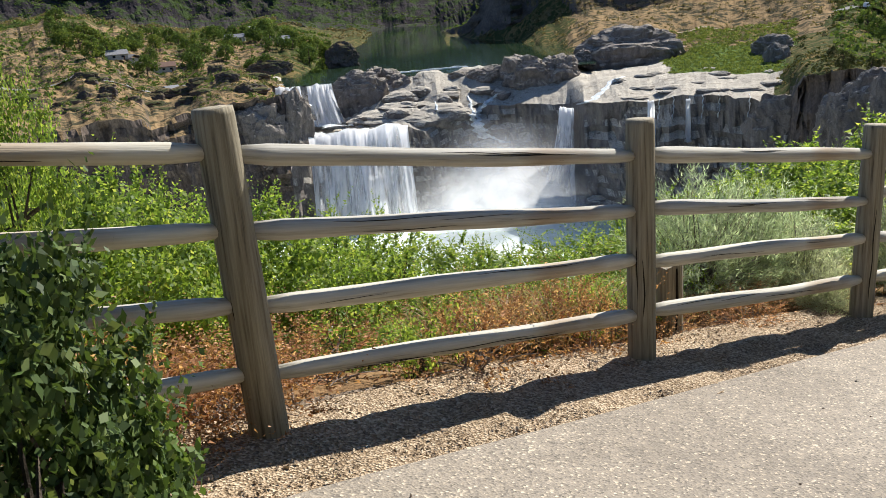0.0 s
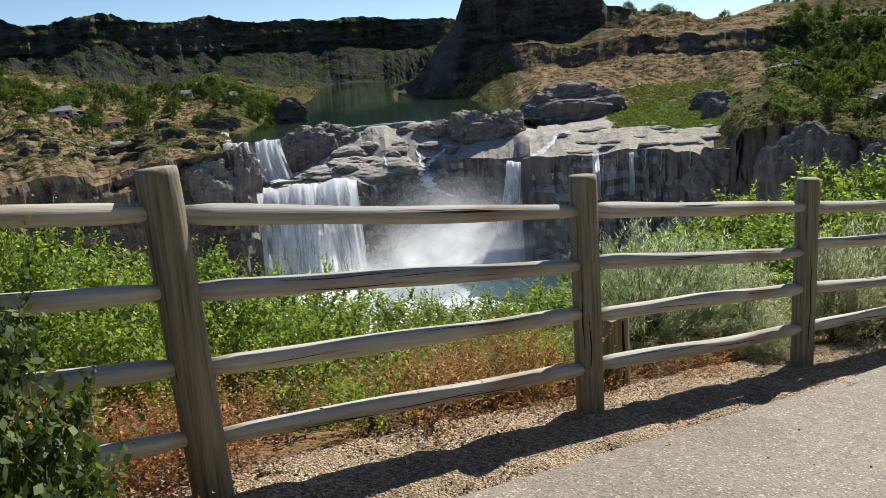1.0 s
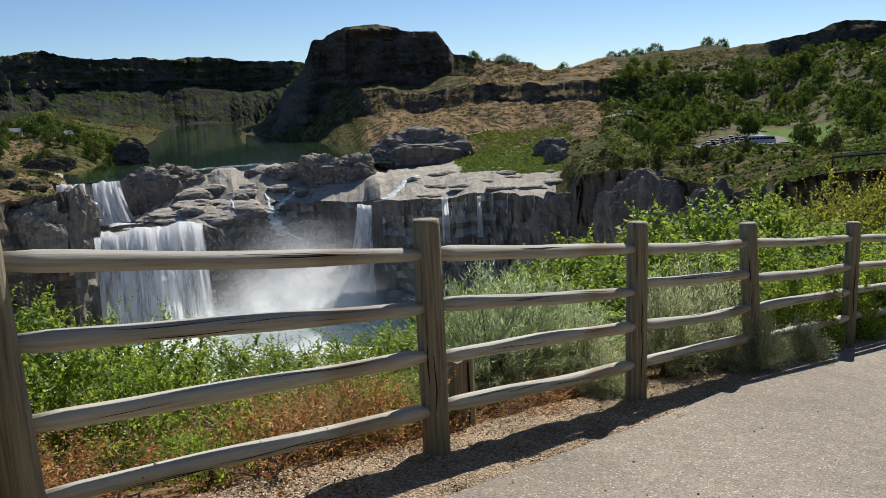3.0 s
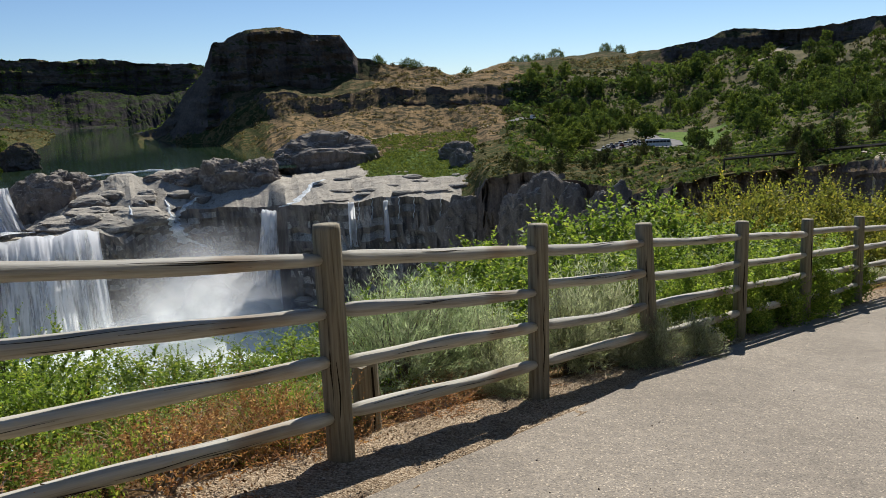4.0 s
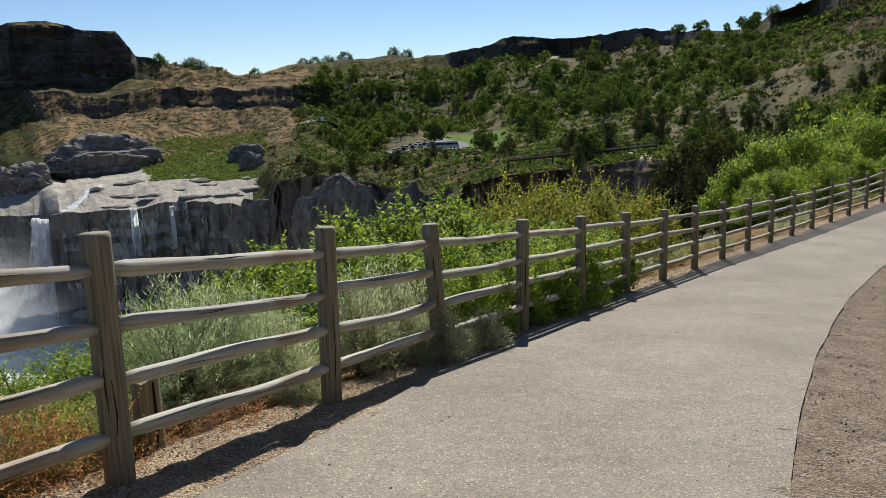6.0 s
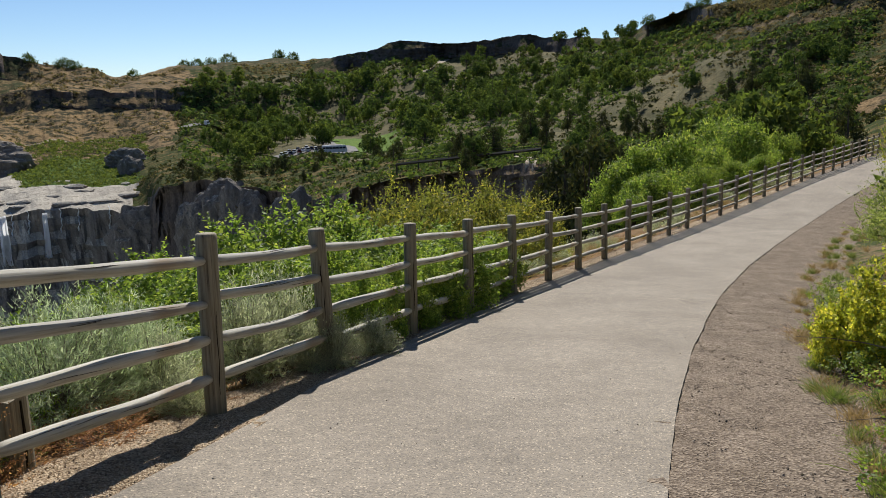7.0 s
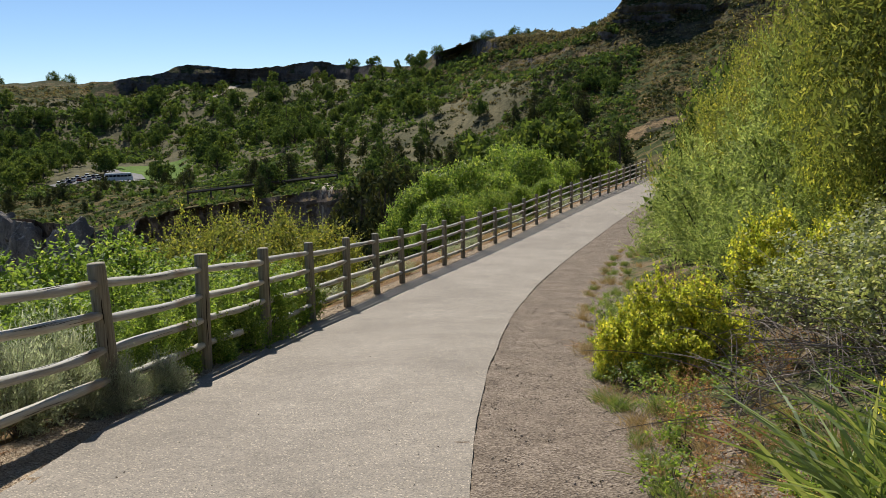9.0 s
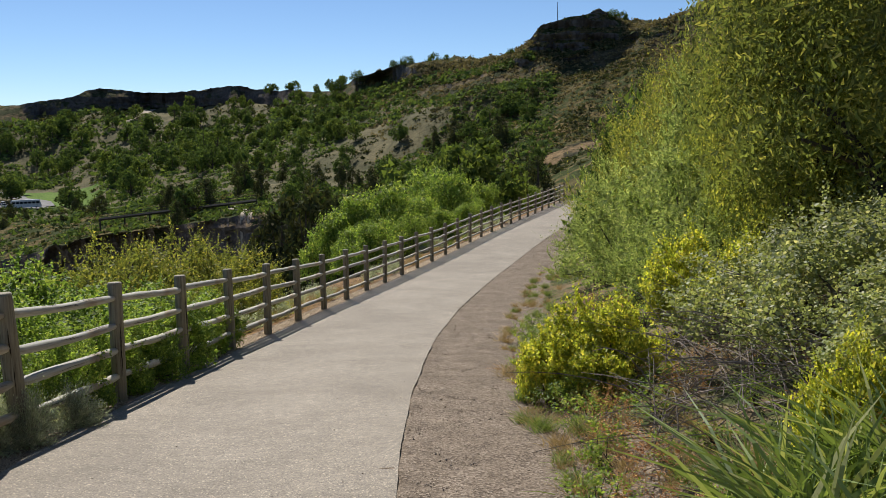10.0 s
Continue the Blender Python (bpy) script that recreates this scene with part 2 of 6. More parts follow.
def tube(path, radii, sides=8):
    """Rings along a path; returns verts, faces with closed ends as quads collapsed to a point."""
    path = np.asarray(path, float)
    radii = np.broadcast_to(np.asarray(radii, float), (len(path),))
    d = np.gradient(path, axis=0)
    d /= np.linalg.norm(d, axis=1)[:, None] + 1e-9
    up = np.where(np.abs(d[:, 2:3]) > 0.9, [[1.0, 0, 0]], [[0, 0, 1.0]])
    a = np.cross(d, up)
    a /= np.linalg.norm(a, axis=1)[:, None]
    b_ = np.cross(d, a)
    th = np.linspace(0, 2 * np.pi, sides, endpoint=False)
    ring = path[:, None] + radii[:, None, None] * (np.cos(th)[None, :, None] * a[:, None] + np.sin(th)[None, :, None] * b_[:, None])
    v = np.concatenate([path[:1].repeat(sides, 0)[None], ring, path[-1:].repeat(sides, 0)[None]])
    return v.reshape(-1, 3), grid_faces(len(path) + 2, sides, True)


def joined(pieces):
    vs, fs, k = [], [], 0
    for v, f_ in pieces:
        vs.append(v)
        fs.append(np.asarray(f_) + k)
        k += len(v)
    return np.concatenate(vs), np.concatenate(fs)


# ---- the lie of the land ----
def fence_y(x):
    return 7.275e-5 * x ** 3 - 0.010173 * x ** 2 + 0.71117 * x + 3.7231


def fence_z(x):
    """Height of the path along the fence: downhill, then level to a crest."""
    xc = np.clip(x, -8, 30.5)
    z = -2.596e-6 * xc ** 3 + 0.0030408 * xc ** 2 - 0.18724 * xc - 1.786
    return EYE + z - 0.09 * np.clip(x - 58, 0, None)


FX = np.linspace(-60, 130, 1500)
FP = np.stack([FX, fence_y(np.clip(FX, -25, 62)) + np.where(FX > 62, (FX - 62) * 0.31, 0) + np.where(FX < -25, (FX + 25) * 1.36, 0)], 1)
FT = np.gradient(FP, axis=0)
FT /= np.linalg.norm(FT, axis=1)[:, None]


def along(x, y):
    """Place along the fence (its x) and distance from it, towards the path positive."""
    p = np.stack([np.ravel(x), np.ravel(y)], 1).astype(float)
    k = np.concatenate([((c[:, None] - FP[None]) ** 2).sum(-1).argmin(1) for c in np.array_split(p, max(1, len(p) // 4000))])
    d = p - FP[k]
    return FX[k], d[:, 0] * FT[k, 1] - d[:, 1] * FT[k, 0]


def lift(s, o):
    """Height of the near ground at a place along and off the fence."""
    s, o = np.asarray(s, float), np.asarray(o, float)
    z = fence_z(s)
    out, up = np.clip(-o - 0.45, 0, None), np.clip(o - 4.4, 0, None)
    z = z - 0.28 * np.minimum(out, 4) - 0.6 * np.clip(out - 4, 0, None)
    z = z + 0.32 * np.minimum(up, 3) + 0.72 * np.clip(up - 3, 0, 70)
    return z


def ground_z(x, y):
    s, o = along(x, y)
    return float(lift(s, o)[0])


def off_fence(s, o):
    k = int(np.argmin(np.abs(FX - s)))
    return FP[k, 0] + o * FT[k, 1], FP[k, 1] - o * FT[k, 0]


def polar(az, r):
    return r * math.sin(radians(az)), r * math.cos(radians(az))


def strip(name, s_values, o_values, dz, mats, rough=0.0, edge=0.0, seed=0, size=0.4, widen=None):
    """A strip of ground that follows the fence, between offsets o_values."""
    S, O = np.meshgrid(s_values, o_values, indexing="ij")
    P = np.stack([np.interp(s_values, FX, FP[:, c]) for c in (0, 1)], 1)[:, None]
    T = np.stack([np.interp(s_values, FX, FT[:, c]) for c in (0, 1)], 1)[:, None]
    wob = np.zeros_like(S)
    if edge:
        e = edge * fbm(np.stack([s_values, s_values * 0, s_values * 0], 1), 1.2, 4, seed)
        wob = e[:, None] * np.where((O == O.min()) | (O == O.max()), 1.0, 0.3)
    O2 = O + wob
    if widen:
        extra = np.interp(s_values, [-3, 0, 2.3, 3.7, 6, 11], [0.24, 0.16, 0.04, -0.12, -0.2, -0.24])[:, None]
        O2 = O2 + extra * (np.clip((1.6 - O) / 1.2, 0, 1) if widen == "left" else np.clip(O / 0.5, 0, 1))
    X, Y = P[..., 0] + O2 * T[..., 1], P[..., 1] - O2 * T[..., 0]
    pts = np.stack([X.ravel(), Y.ravel(), np.zeros(X.size)], 1)
    calm = np.clip(np.maximum(-O - 0.5, O - 4.5), 0, 1).ravel() if name == "ground_bank" else 1.0
    Z = lift(S, O2).ravel() + dz + (rough * calm * fbm(pts, size, 4, seed) if rough else 0)
    if name == "shoulder_soil":
        Z = Z - 0.09 * np.clip((O.ravel() - 4.35) / 0.25, 0, 1)
    return new(name, mesh_of(name, np.stack([X.ravel(), Y.ravel(), Z], 1), grid_faces(len(s_values), len(o_values))[:, ::-1], mats, smooth=True))


S_ALL = np.concatenate([np.arange(-24, -6, 1.0), np.arange(-6, 30, 0.12), np.arange(30, 75, 0.5)])
near_o = np.concatenate([np.arange(-26, -8, 1.0), np.arange(-8, -0.4, 0.3), np.arange(-0.4, 4.4, 0.4), np.arange(4.4, 12, 0.3), np.arange(12, 62, 1.6)])
M_SCRUB = terrain("scrubby_soil", (0.15, 0.12, 0.075), (0.20, 0.15, 0.09), (0.07, 0.085, 0.035), (0.09, 0.075, 0.055), (0.16, 0.13, 0.095), 4.0, 0.5, 0.2)
M_LITTER = mottled("dry_leaf_litter", (0.14, 0.085, 0.045), (0.27, 0.17, 0.085), 0.35, 0.03, 0.95, 0.02)
bank = strip("ground_bank", S_ALL, near_o, -0.04, [M_SOIL, M_SCRUB, M_LITTER], 0.05, 0, 3, 1.2)
mid_o = np.tile((near_o[:-1] + near_o[1:]) / 2, len(S_ALL) - 1)
bank.data.polygons.foreach_set("material_index", np.where((mid_o > 5.0) | (mid_o < -5), 1, np.where(mid_o < -0.3, 2, 0)).astype(np.int32))
tagged(bank, "bare brown canyon-side soil beneath shrubs and path", "ground", kind="structure")
path = strip("path_asphalt", np.concatenate([np.arange(-24, -6, 0.5), np.arange(-6, 30, 0.1), np.arange(30, 66, 0.5)]),
             np.array([0.36, 0.40, 1.0, 1.6, 2.2, 2.8, 3.06, 3.10]), 0.035, [M_ASPHALT], 0.0, 0.016, 5, 1.0, "left")
tagged(path, "sunlit grey asphalt footpath with fine aggregate", "path", kind="structure")
verge = strip("verge_gravel", np.arange(-6, 40, 0.08), np.arange(-0.22, 0.50, 0.05), 0.022, [M_GRAVEL], 0.016, 0.05, 7, 0.12, "right")
tagged(verge, "tan gravel verge along the fence foot", "gravel", kind="structure")
shoulder = strip("shoulder_soil", np.arange(-6, 60, 0.1), np.arange(3.0, 4.7, 0.06), 0.02, [M_SOIL], 0.018, 0.1, 9, 0.16)
tagged(shoulder, "bare brown soil shoulder beside the path", "soil", kind="structure")

# ---- canyon: one sheet through feature lines, each (bearing, distance, elevation angle) ----
LINES = [
    [(-180, 26, -32), (-50, 30, -38), (0, 32, -36), (40, 34, -27), (50, 50, -17), (60, 76, -9.5), (66, 90, -7), (72, 110, -3), (90, 120, 3), (180, 60, -10)],
    [(-180, 120, -28), (0, 110, -28), (30, 100, -26), (45, 95, -17), (55, 110, -9.5), (63, 130, -5), (70, 150, -1), (90, 150, 4), (180, 130, -10)],
    [(-180, 240, -21), (10, 220, -23), (22, 190, -25), (35, 150, -26), (45, 150, -14), (52, 140, -9), (60, 160, -5), (68, 180, -1.5), (90, 200, 5), (180, 240, -5)],
    [(-180, 340, -15.3), (-28, 330, -15.7), (-12, 365, -14.2), (-9, 386, -13.5), (-3, 388, -13.5), (1, 405, -13), (6, 392, -13.4), (9, 350, -14.9),
     (20, 325, -16), (25, 280, -18.2), (33, 240, -17), (40, 210, -12), (47, 170, -8.5), (55, 170, -7), (62, 190, -3.5), (70, 210, -0.5), (90, 220, 6), (180, 340, 0)],
    [(-180, 350, -6.3), (-28.5, 338, -6.2), (-22, 345, -5.6), (-13.7, 372, -5.4), (-11.5, 378, -5), (-10.5, 386, -5.4), (-10.1, 392, -7.75), (-3.6, 392, -7.75),
     (-2.6, 392, -8.1), (0.8, 410, -6.8), (3, 412, -6.5), (7.1, 396, -7), (8, 362, -6.95), (16, 340, -6.9), (20.7, 330, -7.5), (21.5, 300, -6), (24.6, 288, -5.6),
     (28, 270, -6.1), (31, 252, -7), (36, 220, -6), (46, 180, -5), (55, 180, -5.5), (62, 200, -2.5), (70, 220, 0), (90, 230, 7), (180, 350, 2)],
    [(-180, 430, -4.6), (-28, 430, -4.3), (-23, 430, -4.3), (-19, 430, -4.6), (-14, 430, -4.2), (-12, 436, -4.7), (-11, 424, -6.95), (-7.8, 424, -6.95), (-6.5, 415, -7),
     (-1.5, 412, -6.1), (1, 425, -5.9), (3, 430, -5.4), (7, 420, -5.5), (9, 395, -5.35), (20, 380, -5.7), (22, 340, -5.2), (28, 330, -5.2), (35, 290, -4.9),
     (46, 220, -4.4), (55, 200, -4.5), (62, 225, -1.5), (70, 240, 1), (90, 250, 8), (180, 430, 4)],
    [(-180, 470, -3.5), (-28, 470, -3), (-23, 470, -3.2), (-18, 470, -3.9), (-14, 460, -3.9), (-12, 438, -4.5), (-11.7, 432, -4.6), (-8, 432, -4.6), (-7, 436, -4.5),
     (-3, 440, -4.5), (3, 445, -4.4), (8, 440, -4.9), (14, 440, -4.75), (20, 430, -5), (22, 390, -4.7), (30, 380, -4.75), (35, 340, -4.6), (46, 270, -3.6),
     (55, 240, -3.4), (62, 250, -0.5), (70, 255, 2), (90, 270, 9), (180, 470, 5)],
    [(-180, 540, -1.9), (-27, 540, -1.5), (-24, 540, -1.9), (-18, 540, -3), (-14, 530, -3.4), (-11.5, 500, -4.1), (-9.5, 490, -4.3), (2, 490, -4.3), (6, 490, -4.25),
     (8, 480, -4.6), (14, 480, -4.8), (16, 520, -3.8), (20, 520, -3.9), (24, 500, -3.2), (28, 440, -4.05), (30, 430, -4.05), (34, 425, -3.95), (40, 400, -3.5), (46, 330, -2.8),
     (55, 280, -2), (62, 280, 0.8), (68, 280, 3.2), (70, 285, 3.4), (90, 300, 10), (180, 540, 6)],
    [(-180, 640, -0.4), (-27, 640, -0.4), (-20, 640, -1.3), (-14, 640, -1.4), (-11, 640, -2), (-8.8, 620, -3.4), (-7, 660, -3.4), (0, 660, -3.3), (5, 640, -3.4),
     (8, 560, -3.1), (12, 560, -2.5), (14, 600, -2.9), (20, 620, -2.7), (24, 600, -2.1), (30, 520, -3.2), (34, 520, -3), (40, 480, -2), (46, 400, -1.2),
     (55, 330, 0.2), (60, 300, 2.6), (65, 296, 3.4), (70, 298, 3.8), (90, 320, 11), (180, 640, 7)],
    [(-180, 900, 1), (-24, 900, 0.3), (-18, 900, -0.3), (-12, 950, -0.9), (-8, 850, -1.9), (-5.5, 1000, -2.1), (0, 840, -2.5), (4, 735, -2.95), (6.4, 715, -1.6),
     (10, 700, -0.95), (14, 700, -0.65), (21, 680, -0.95), (24, 680, -1.3), (30, 640, -2.05), (34, 640, -1.9), (40, 600, -0.4), (46, 520, 0.3), (52, 420, 1),
     (57, 360, 2.5), (60, 330, 2.9), (65, 310, 3.9), (70, 310, 4.2), (90, 330, 12), (180, 900, 8)],
    [(-180, 960, 1.2), (-24, 960, 0.5), (-18, 960, -0.2), (-12, 1020, -0.8), (-8, 1000, -1.7), (-5, 1200, -1.8), (0, 880, -2.35), (3, 790, -2.3), (5, 755, -1.2), (7.2, 730, 0.15),
     (14, 712, 0.4), (21, 692, 0.3), (24, 700, 0.2), (30, 720, 0.2), (34, 740, 0.9), (40, 700, 0.8), (46, 600, 1.3), (52, 460, 2), (57, 385, 3.4),
     (60, 345, 3.7), (65, 322, 4.9), (70, 322, 5.3), (90, 340, 12.5), (180, 960, 8)],
    [(-180, 1000, 1.22), (-24, 1000, 0.55), (-12, 1080, -0.75), (-5, 1220, -1.7), (-1, 1050, -2), (0.6, 900, -2.05), (2.2, 835, -1.1), (3.3, 795, -0.2), (3.8, 780, 0.3), (6.5, 770, 0.4),
     (10, 775, 0.75), (13.2, 775, 1.1), (15, 760, 0.8), (21, 740, 0.6), (24, 760, 0.6), (30, 780, 0.9), (34, 800, 1.5), (40, 780, 1.9), (46, 660, 2.15), (50, 560, 2.4), (52, 500, 2.6),
     (57, 395, 3.9), (60, 360, 4.2), (65, 326, 5.5), (70, 326, 6), (90, 350, 13), (180, 1000, 8)],
    [(-180, 1010, 1.23), (-24, 1010, 0.6), (-12, 1090, -0.7), (-5, 1230, -1.65), (-1, 1060, -1.85), (0.7, 905, -1.3), (2.2, 842, 0.3), (3.6, 802, 1.9), (3.72, 797, 2.5),
     (4.3, 790, 3.9), (5, 790, 3.85), (6, 785, 4.2), (9, 785, 4.25), (12.5, 790, 4.1), (13.2, 792, 3), (13.5, 800, 2.4), (15, 800, 1.9), (17.7, 800, 1.6),
     (20.6, 800, 1.1), (24, 840, 1.4), (30, 860, 1.7), (33.8, 812, 2.5), (38, 800, 3.0), (46, 676, 3.0), (50, 575, 3.0), (52, 530, 3.0), (57, 400, 4.5), (60, 375, 4.8),
     (63, 345, 5.5)] + [(65.2, 330, 7.1), (68.8, 330, 7.9), (71.3, 340, 6.6), (90, 360, 13), (180, 1010, 8)],
    [(-180, 1560, 1.0), (-24, 1560, 0.4), (-17, 1560, -0.25), (-11, 1570, -0.5), (-4.5, 1580, -1.35), (-1, 1560, -1.4), (1, 1300, -1.5), (4, 950, 1.2), (7, 900, 3),
     (12, 900, 3), (14, 880, 1.66), (17.7, 880, 1.65), (20.6, 900, 1.2), (23.5, 950, 1.7), (26.5, 980, 1.75), (30, 1000, 2.05), (33.8, 1000, 2.3), (38, 1000, 2.7),
     (46, 900, 2.7), (51, 700, 2.8), (53.5, 450, 3.9), (56, 420, 4.6), (59.3, 400, 4.95), (63, 360, 5.4), (68.8, 350, 7.2), (74, 360, 7), (90, 400, 13), (180, 1150, 8)],
    [(-180, 1700, 2), (-17, 1700, 1.75), (-11, 1720, 1.2), (-4, 1750, 1.2), (1.4, 1780, 0.65), (5, 1700, 0.4), (10, 1500, 0.8), (20, 1500, 1), (40, 1600, 2.3),
     (55, 900, 3), (65, 500, 5), (90, 600, 12), (180, 1700, 6)],
    [(-180, 1740, 3.9), (-17, 1725, 3.5), (-12.5, 1745, 3.2), (-7.6, 1760, 2.9), (-2.4, 1770, 2.5), (3.3, 1800, 2.15), (6, 1750, 1), (10, 1600, 0.8), (20, 1600, 1),
     (40, 1800, 2.3), (90, 1800, 4), (180, 1740, 4)],
    [(-180, 4500, 1.4), (3, 4500, 0.85), (20, 4500, 0.3), (40, 4500, 0.9), (90, 4500, 1.3), (180, 4500, 1.4)],
]
STEPS = [5, 6, 7, 20, 9, 8, 10, 10, 14, 12, 9, 24, 8, 14, 40, 14, 2]
POOL_Z, RIVER_Z = EYE - 91.5, EYE - 34.6
AZ = np.concatenate([np.arange(-180, -34, 2.0), np.arange(-34, 90, 0.15), np.arange(90, 180.1, 2.0)])


def line_at(k, az):
    pts = np.array(LINES[k], float)
    r = np.interp(az, pts[:, 0], pts[:, 1])
    return r, EYE + r * np.tan(np.radians(np.interp(az, pts[:, 0], pts[:, 2])))


ring_r, ring_z, ring_band = [], [], []
for k in range(len(LINES)):
    # ragged edges: bearings wobble a little from line to line
    a = AZ + 0.25 * fbm(np.stack([AZ, AZ * 0 + 31 * k, AZ * 0], 1), 1.1, 4, 40)
    r1, z1 = line_at(k, a)
    jag = fbm(np.stack([AZ, AZ * 0 + 7.7 * k, AZ * 0], 1), 1.6, 5, 60, 0.6)
    r1 = r1 * (1 + 0.008 * jag)
    if k + 1 < len(LINES):
        a2 = AZ + 0.25 * fbm(np.stack([AZ, AZ * 0 + 31 * (k + 1), AZ * 0], 1), 1.1, 4, 40)
        r2, z2 = line_at(k + 1, a2)
        jag2 = fbm(np.stack([AZ, AZ * 0 + 7.7 * (k + 1), AZ * 0], 1), 1.6, 5, 60, 0.6)
        r2 = np.maximum(r2 * (1 + 0.008 * jag2), r1 + 1.0)
        for i in range(STEPS[k]):
            u = i / STEPS[k]
            ring_r.append(r1 + (r2 - r1) * u)
            ring_z.append(z1 + (z2 - z1) * u)
            ring_band.append(k)
    else:
        ring_r.append(r1), ring_z.append(z1)
RR, ZZ = np.array(ring_r), np.array(ring_z)
SIN, COS = np.sin(np.radians(AZ)), np.cos(np.radians(AZ))
pts = np.stack([(RR * SIN).ravel(), (RR * COS).ravel(), ZZ.ravel()], 1)
gr = np.gradient(ZZ, axis=0) / np.maximum(np.gradient(RR, axis=0), 0.3)
steep = np.clip(np.abs(gr) - 0.5, 0, 1.5).ravel() / 1.5
size = np.clip(RR.ravel() / 400, 0.3, 3.5)
n1 = fbm(pts / size[:, None], 26.0, 5, 11, 0.55)
n2 = fbm(pts * np.array([1, 1, 0.25]) / size[:, None], 9.0, 4, 12, 0.6)
ledge = fbm(pts * np.array([0.2, 0.2, 1.0]) / size[:, None], 6.0, 3, 13, 0.6)
fade = np.clip((RR.ravel() - 60) / 200, 0.05, 1)
at_falls = np.exp(-((np.tile(AZ, len(RR)) + 7) / 4.5) ** 4) + np.exp(-((np.tile(AZ, len(RR)) - 7) / 1.0) ** 4)
strata = np.abs(((pts[:, 2] + 2.5 * n1 * size) / (5.5 * size)) % 1.0 - 0.5) * 2 - 0.5
push = size * fade * steep * (5.0 * n2 + 2.2 * ledge + 2.4 * strata) * (1 - 0.75 * at_falls * (RR.ravel() < 440)) * (1 + 0.8 * (np.tile(AZ, len(RR)) > 20.5) * (RR.ravel() < 360))
rough_bank = 1 + 1.1 * (np.tile(AZ, len(RR)) < -11.5) * (RR.ravel() > 350)
far_talus = (np.repeat(np.array(ring_band + [len(LINES) - 1]), len(AZ)) == 13) & (RR.ravel() > 1100)
push = np.where(far_talus, 0.12 * push, push) + size * fade * steep * np.where(far_talus, 0.4, 1.3) * fbm(pts / size[:, None], 4.0, 3, 15, 0.6)
rise = size * fade * (1 - 0.6 * steep) * (2.2 * n1 + 0.7 * n2) * rough_bank
r_new = RR.ravel() + push
pts = np.stack([r_new * np.tile(SIN, len(RR)), r_new * np.tile(COS, len(RR)), pts[:, 2] + rise], 1)
AZG = np.tile(AZ, (len(RR), 1))
band = np.array(ring_band)[:, None] + np.zeros(len(AZ) - 1, int)[None]
azf = (AZG[:-1, :-1] + AZG[:-1, 1:]) / 2 + 0.8 * fbm(pts.reshape(len(RR), len(AZ), 3)[:-1, :-1].reshape(-1, 3), 30, 3, 5).reshape(band.shape)
cover = np.zeros(band.shape, int)                       # sage
cover[(band >= 4) & (band <= 7) & (azf < -11.3)] = 1    # dry grass on the left bank
cover[(band == 8) & (azf < -18)] = 1
cover[(band >= 3) & (band <= 6) & (azf > -11.3) & (azf < 20.5)] = 4
cover[(band >= 5) & (band <= 6) & (azf > 13) & (azf < 20.5)] = 5
cover[(band == 3) & ((azf <= -11.3) | (azf >= 20.5))] = 1
cover[(band >= 7) & (band <= 9) & (azf > 7.5) & (azf < 23)] = 1
cover[(band >= 10) & (band <= 12) & (azf > -2) & (azf < 14)] = 3
cover[(band >= 10) & (band <= 12) & (azf >= 14) & (azf < 24)] = 1
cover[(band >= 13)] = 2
cover[(band >= 14) | ((band >= 12) & (azf > 24) & (azf < 52))] = 3
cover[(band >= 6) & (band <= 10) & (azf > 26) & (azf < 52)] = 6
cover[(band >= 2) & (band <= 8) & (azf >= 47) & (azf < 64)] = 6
cover[(band == 7) & (azf > 32.9) & (azf < 36.4)] = 7
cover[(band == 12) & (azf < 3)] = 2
cover[(band == 11) & (azf > 32) & (azf < 53)] = 3
cover[(band == 9) & (azf > 57)] = 3
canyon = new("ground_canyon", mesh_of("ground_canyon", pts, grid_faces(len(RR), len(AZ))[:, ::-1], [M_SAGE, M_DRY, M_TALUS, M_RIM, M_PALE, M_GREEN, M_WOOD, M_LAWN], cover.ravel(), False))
tagged(canyon, "basalt canyon with dry grass, sagebrush benches and dark rimrock", "canyon", kind="structure")


def wedge(name, a0, a1, r0, r1, z, mats, da=0.25, nr=14, lip=None):
    az = np.radians(np.arange(a0, a1 + da / 2, da))
    rr = np.linspace(r0, r1, nr)
    A, R = np.meshgrid(az, rr)
    if lip is not None:
        start = line_at(lip, np.degrees(az))[0] + 2.0
        R = start[None] + (r1 - start[None]) * np.linspace(0, 1, nr)[:, None] ** 2
    return new(name, mesh_of(name, np.stack([(R * np.sin(A)).ravel(), (R * np.cos(A)).ravel(), np.full(A.size, z)], 1), grid_faces(nr, len(az))[:, ::-1], mats))


tagged(wedge("water_river", -13, 9, 447, 1900, RIVER_Z, [M_RIVER], lip=6), "calm dark green river above the falls", "river", kind="structure")
tagged(wedge("water_pool", -60, 34, 150, 430, POOL_Z, [M_POOL]), "milky turquoise pool below the falls", "pool", kind="structure")

# ---- log fence ----
fence = tagged(empty("log_fence"), "weathered four-rail round-log fence beside the path", "fence")
fence.location = (0.8, 4.3, float(fence_z(0.8)))
POST_X = [-4.55, -2.72, -0.93, 0.78, 2.47, 4.05]
while POST_X[-1] < 57:
    x = POST_X[-1]
    POST_X.append(x + 2.13 / math.hypot(1, 7.275e-5 * 3 * x * x - 0.020346 * x + 0.71117))
LEAN = {2: (-0.035, 0.0), 3: (0.0, 0.01), 5: (-0.05, 0.02)}
post_rng = np.random.default_rng(4)


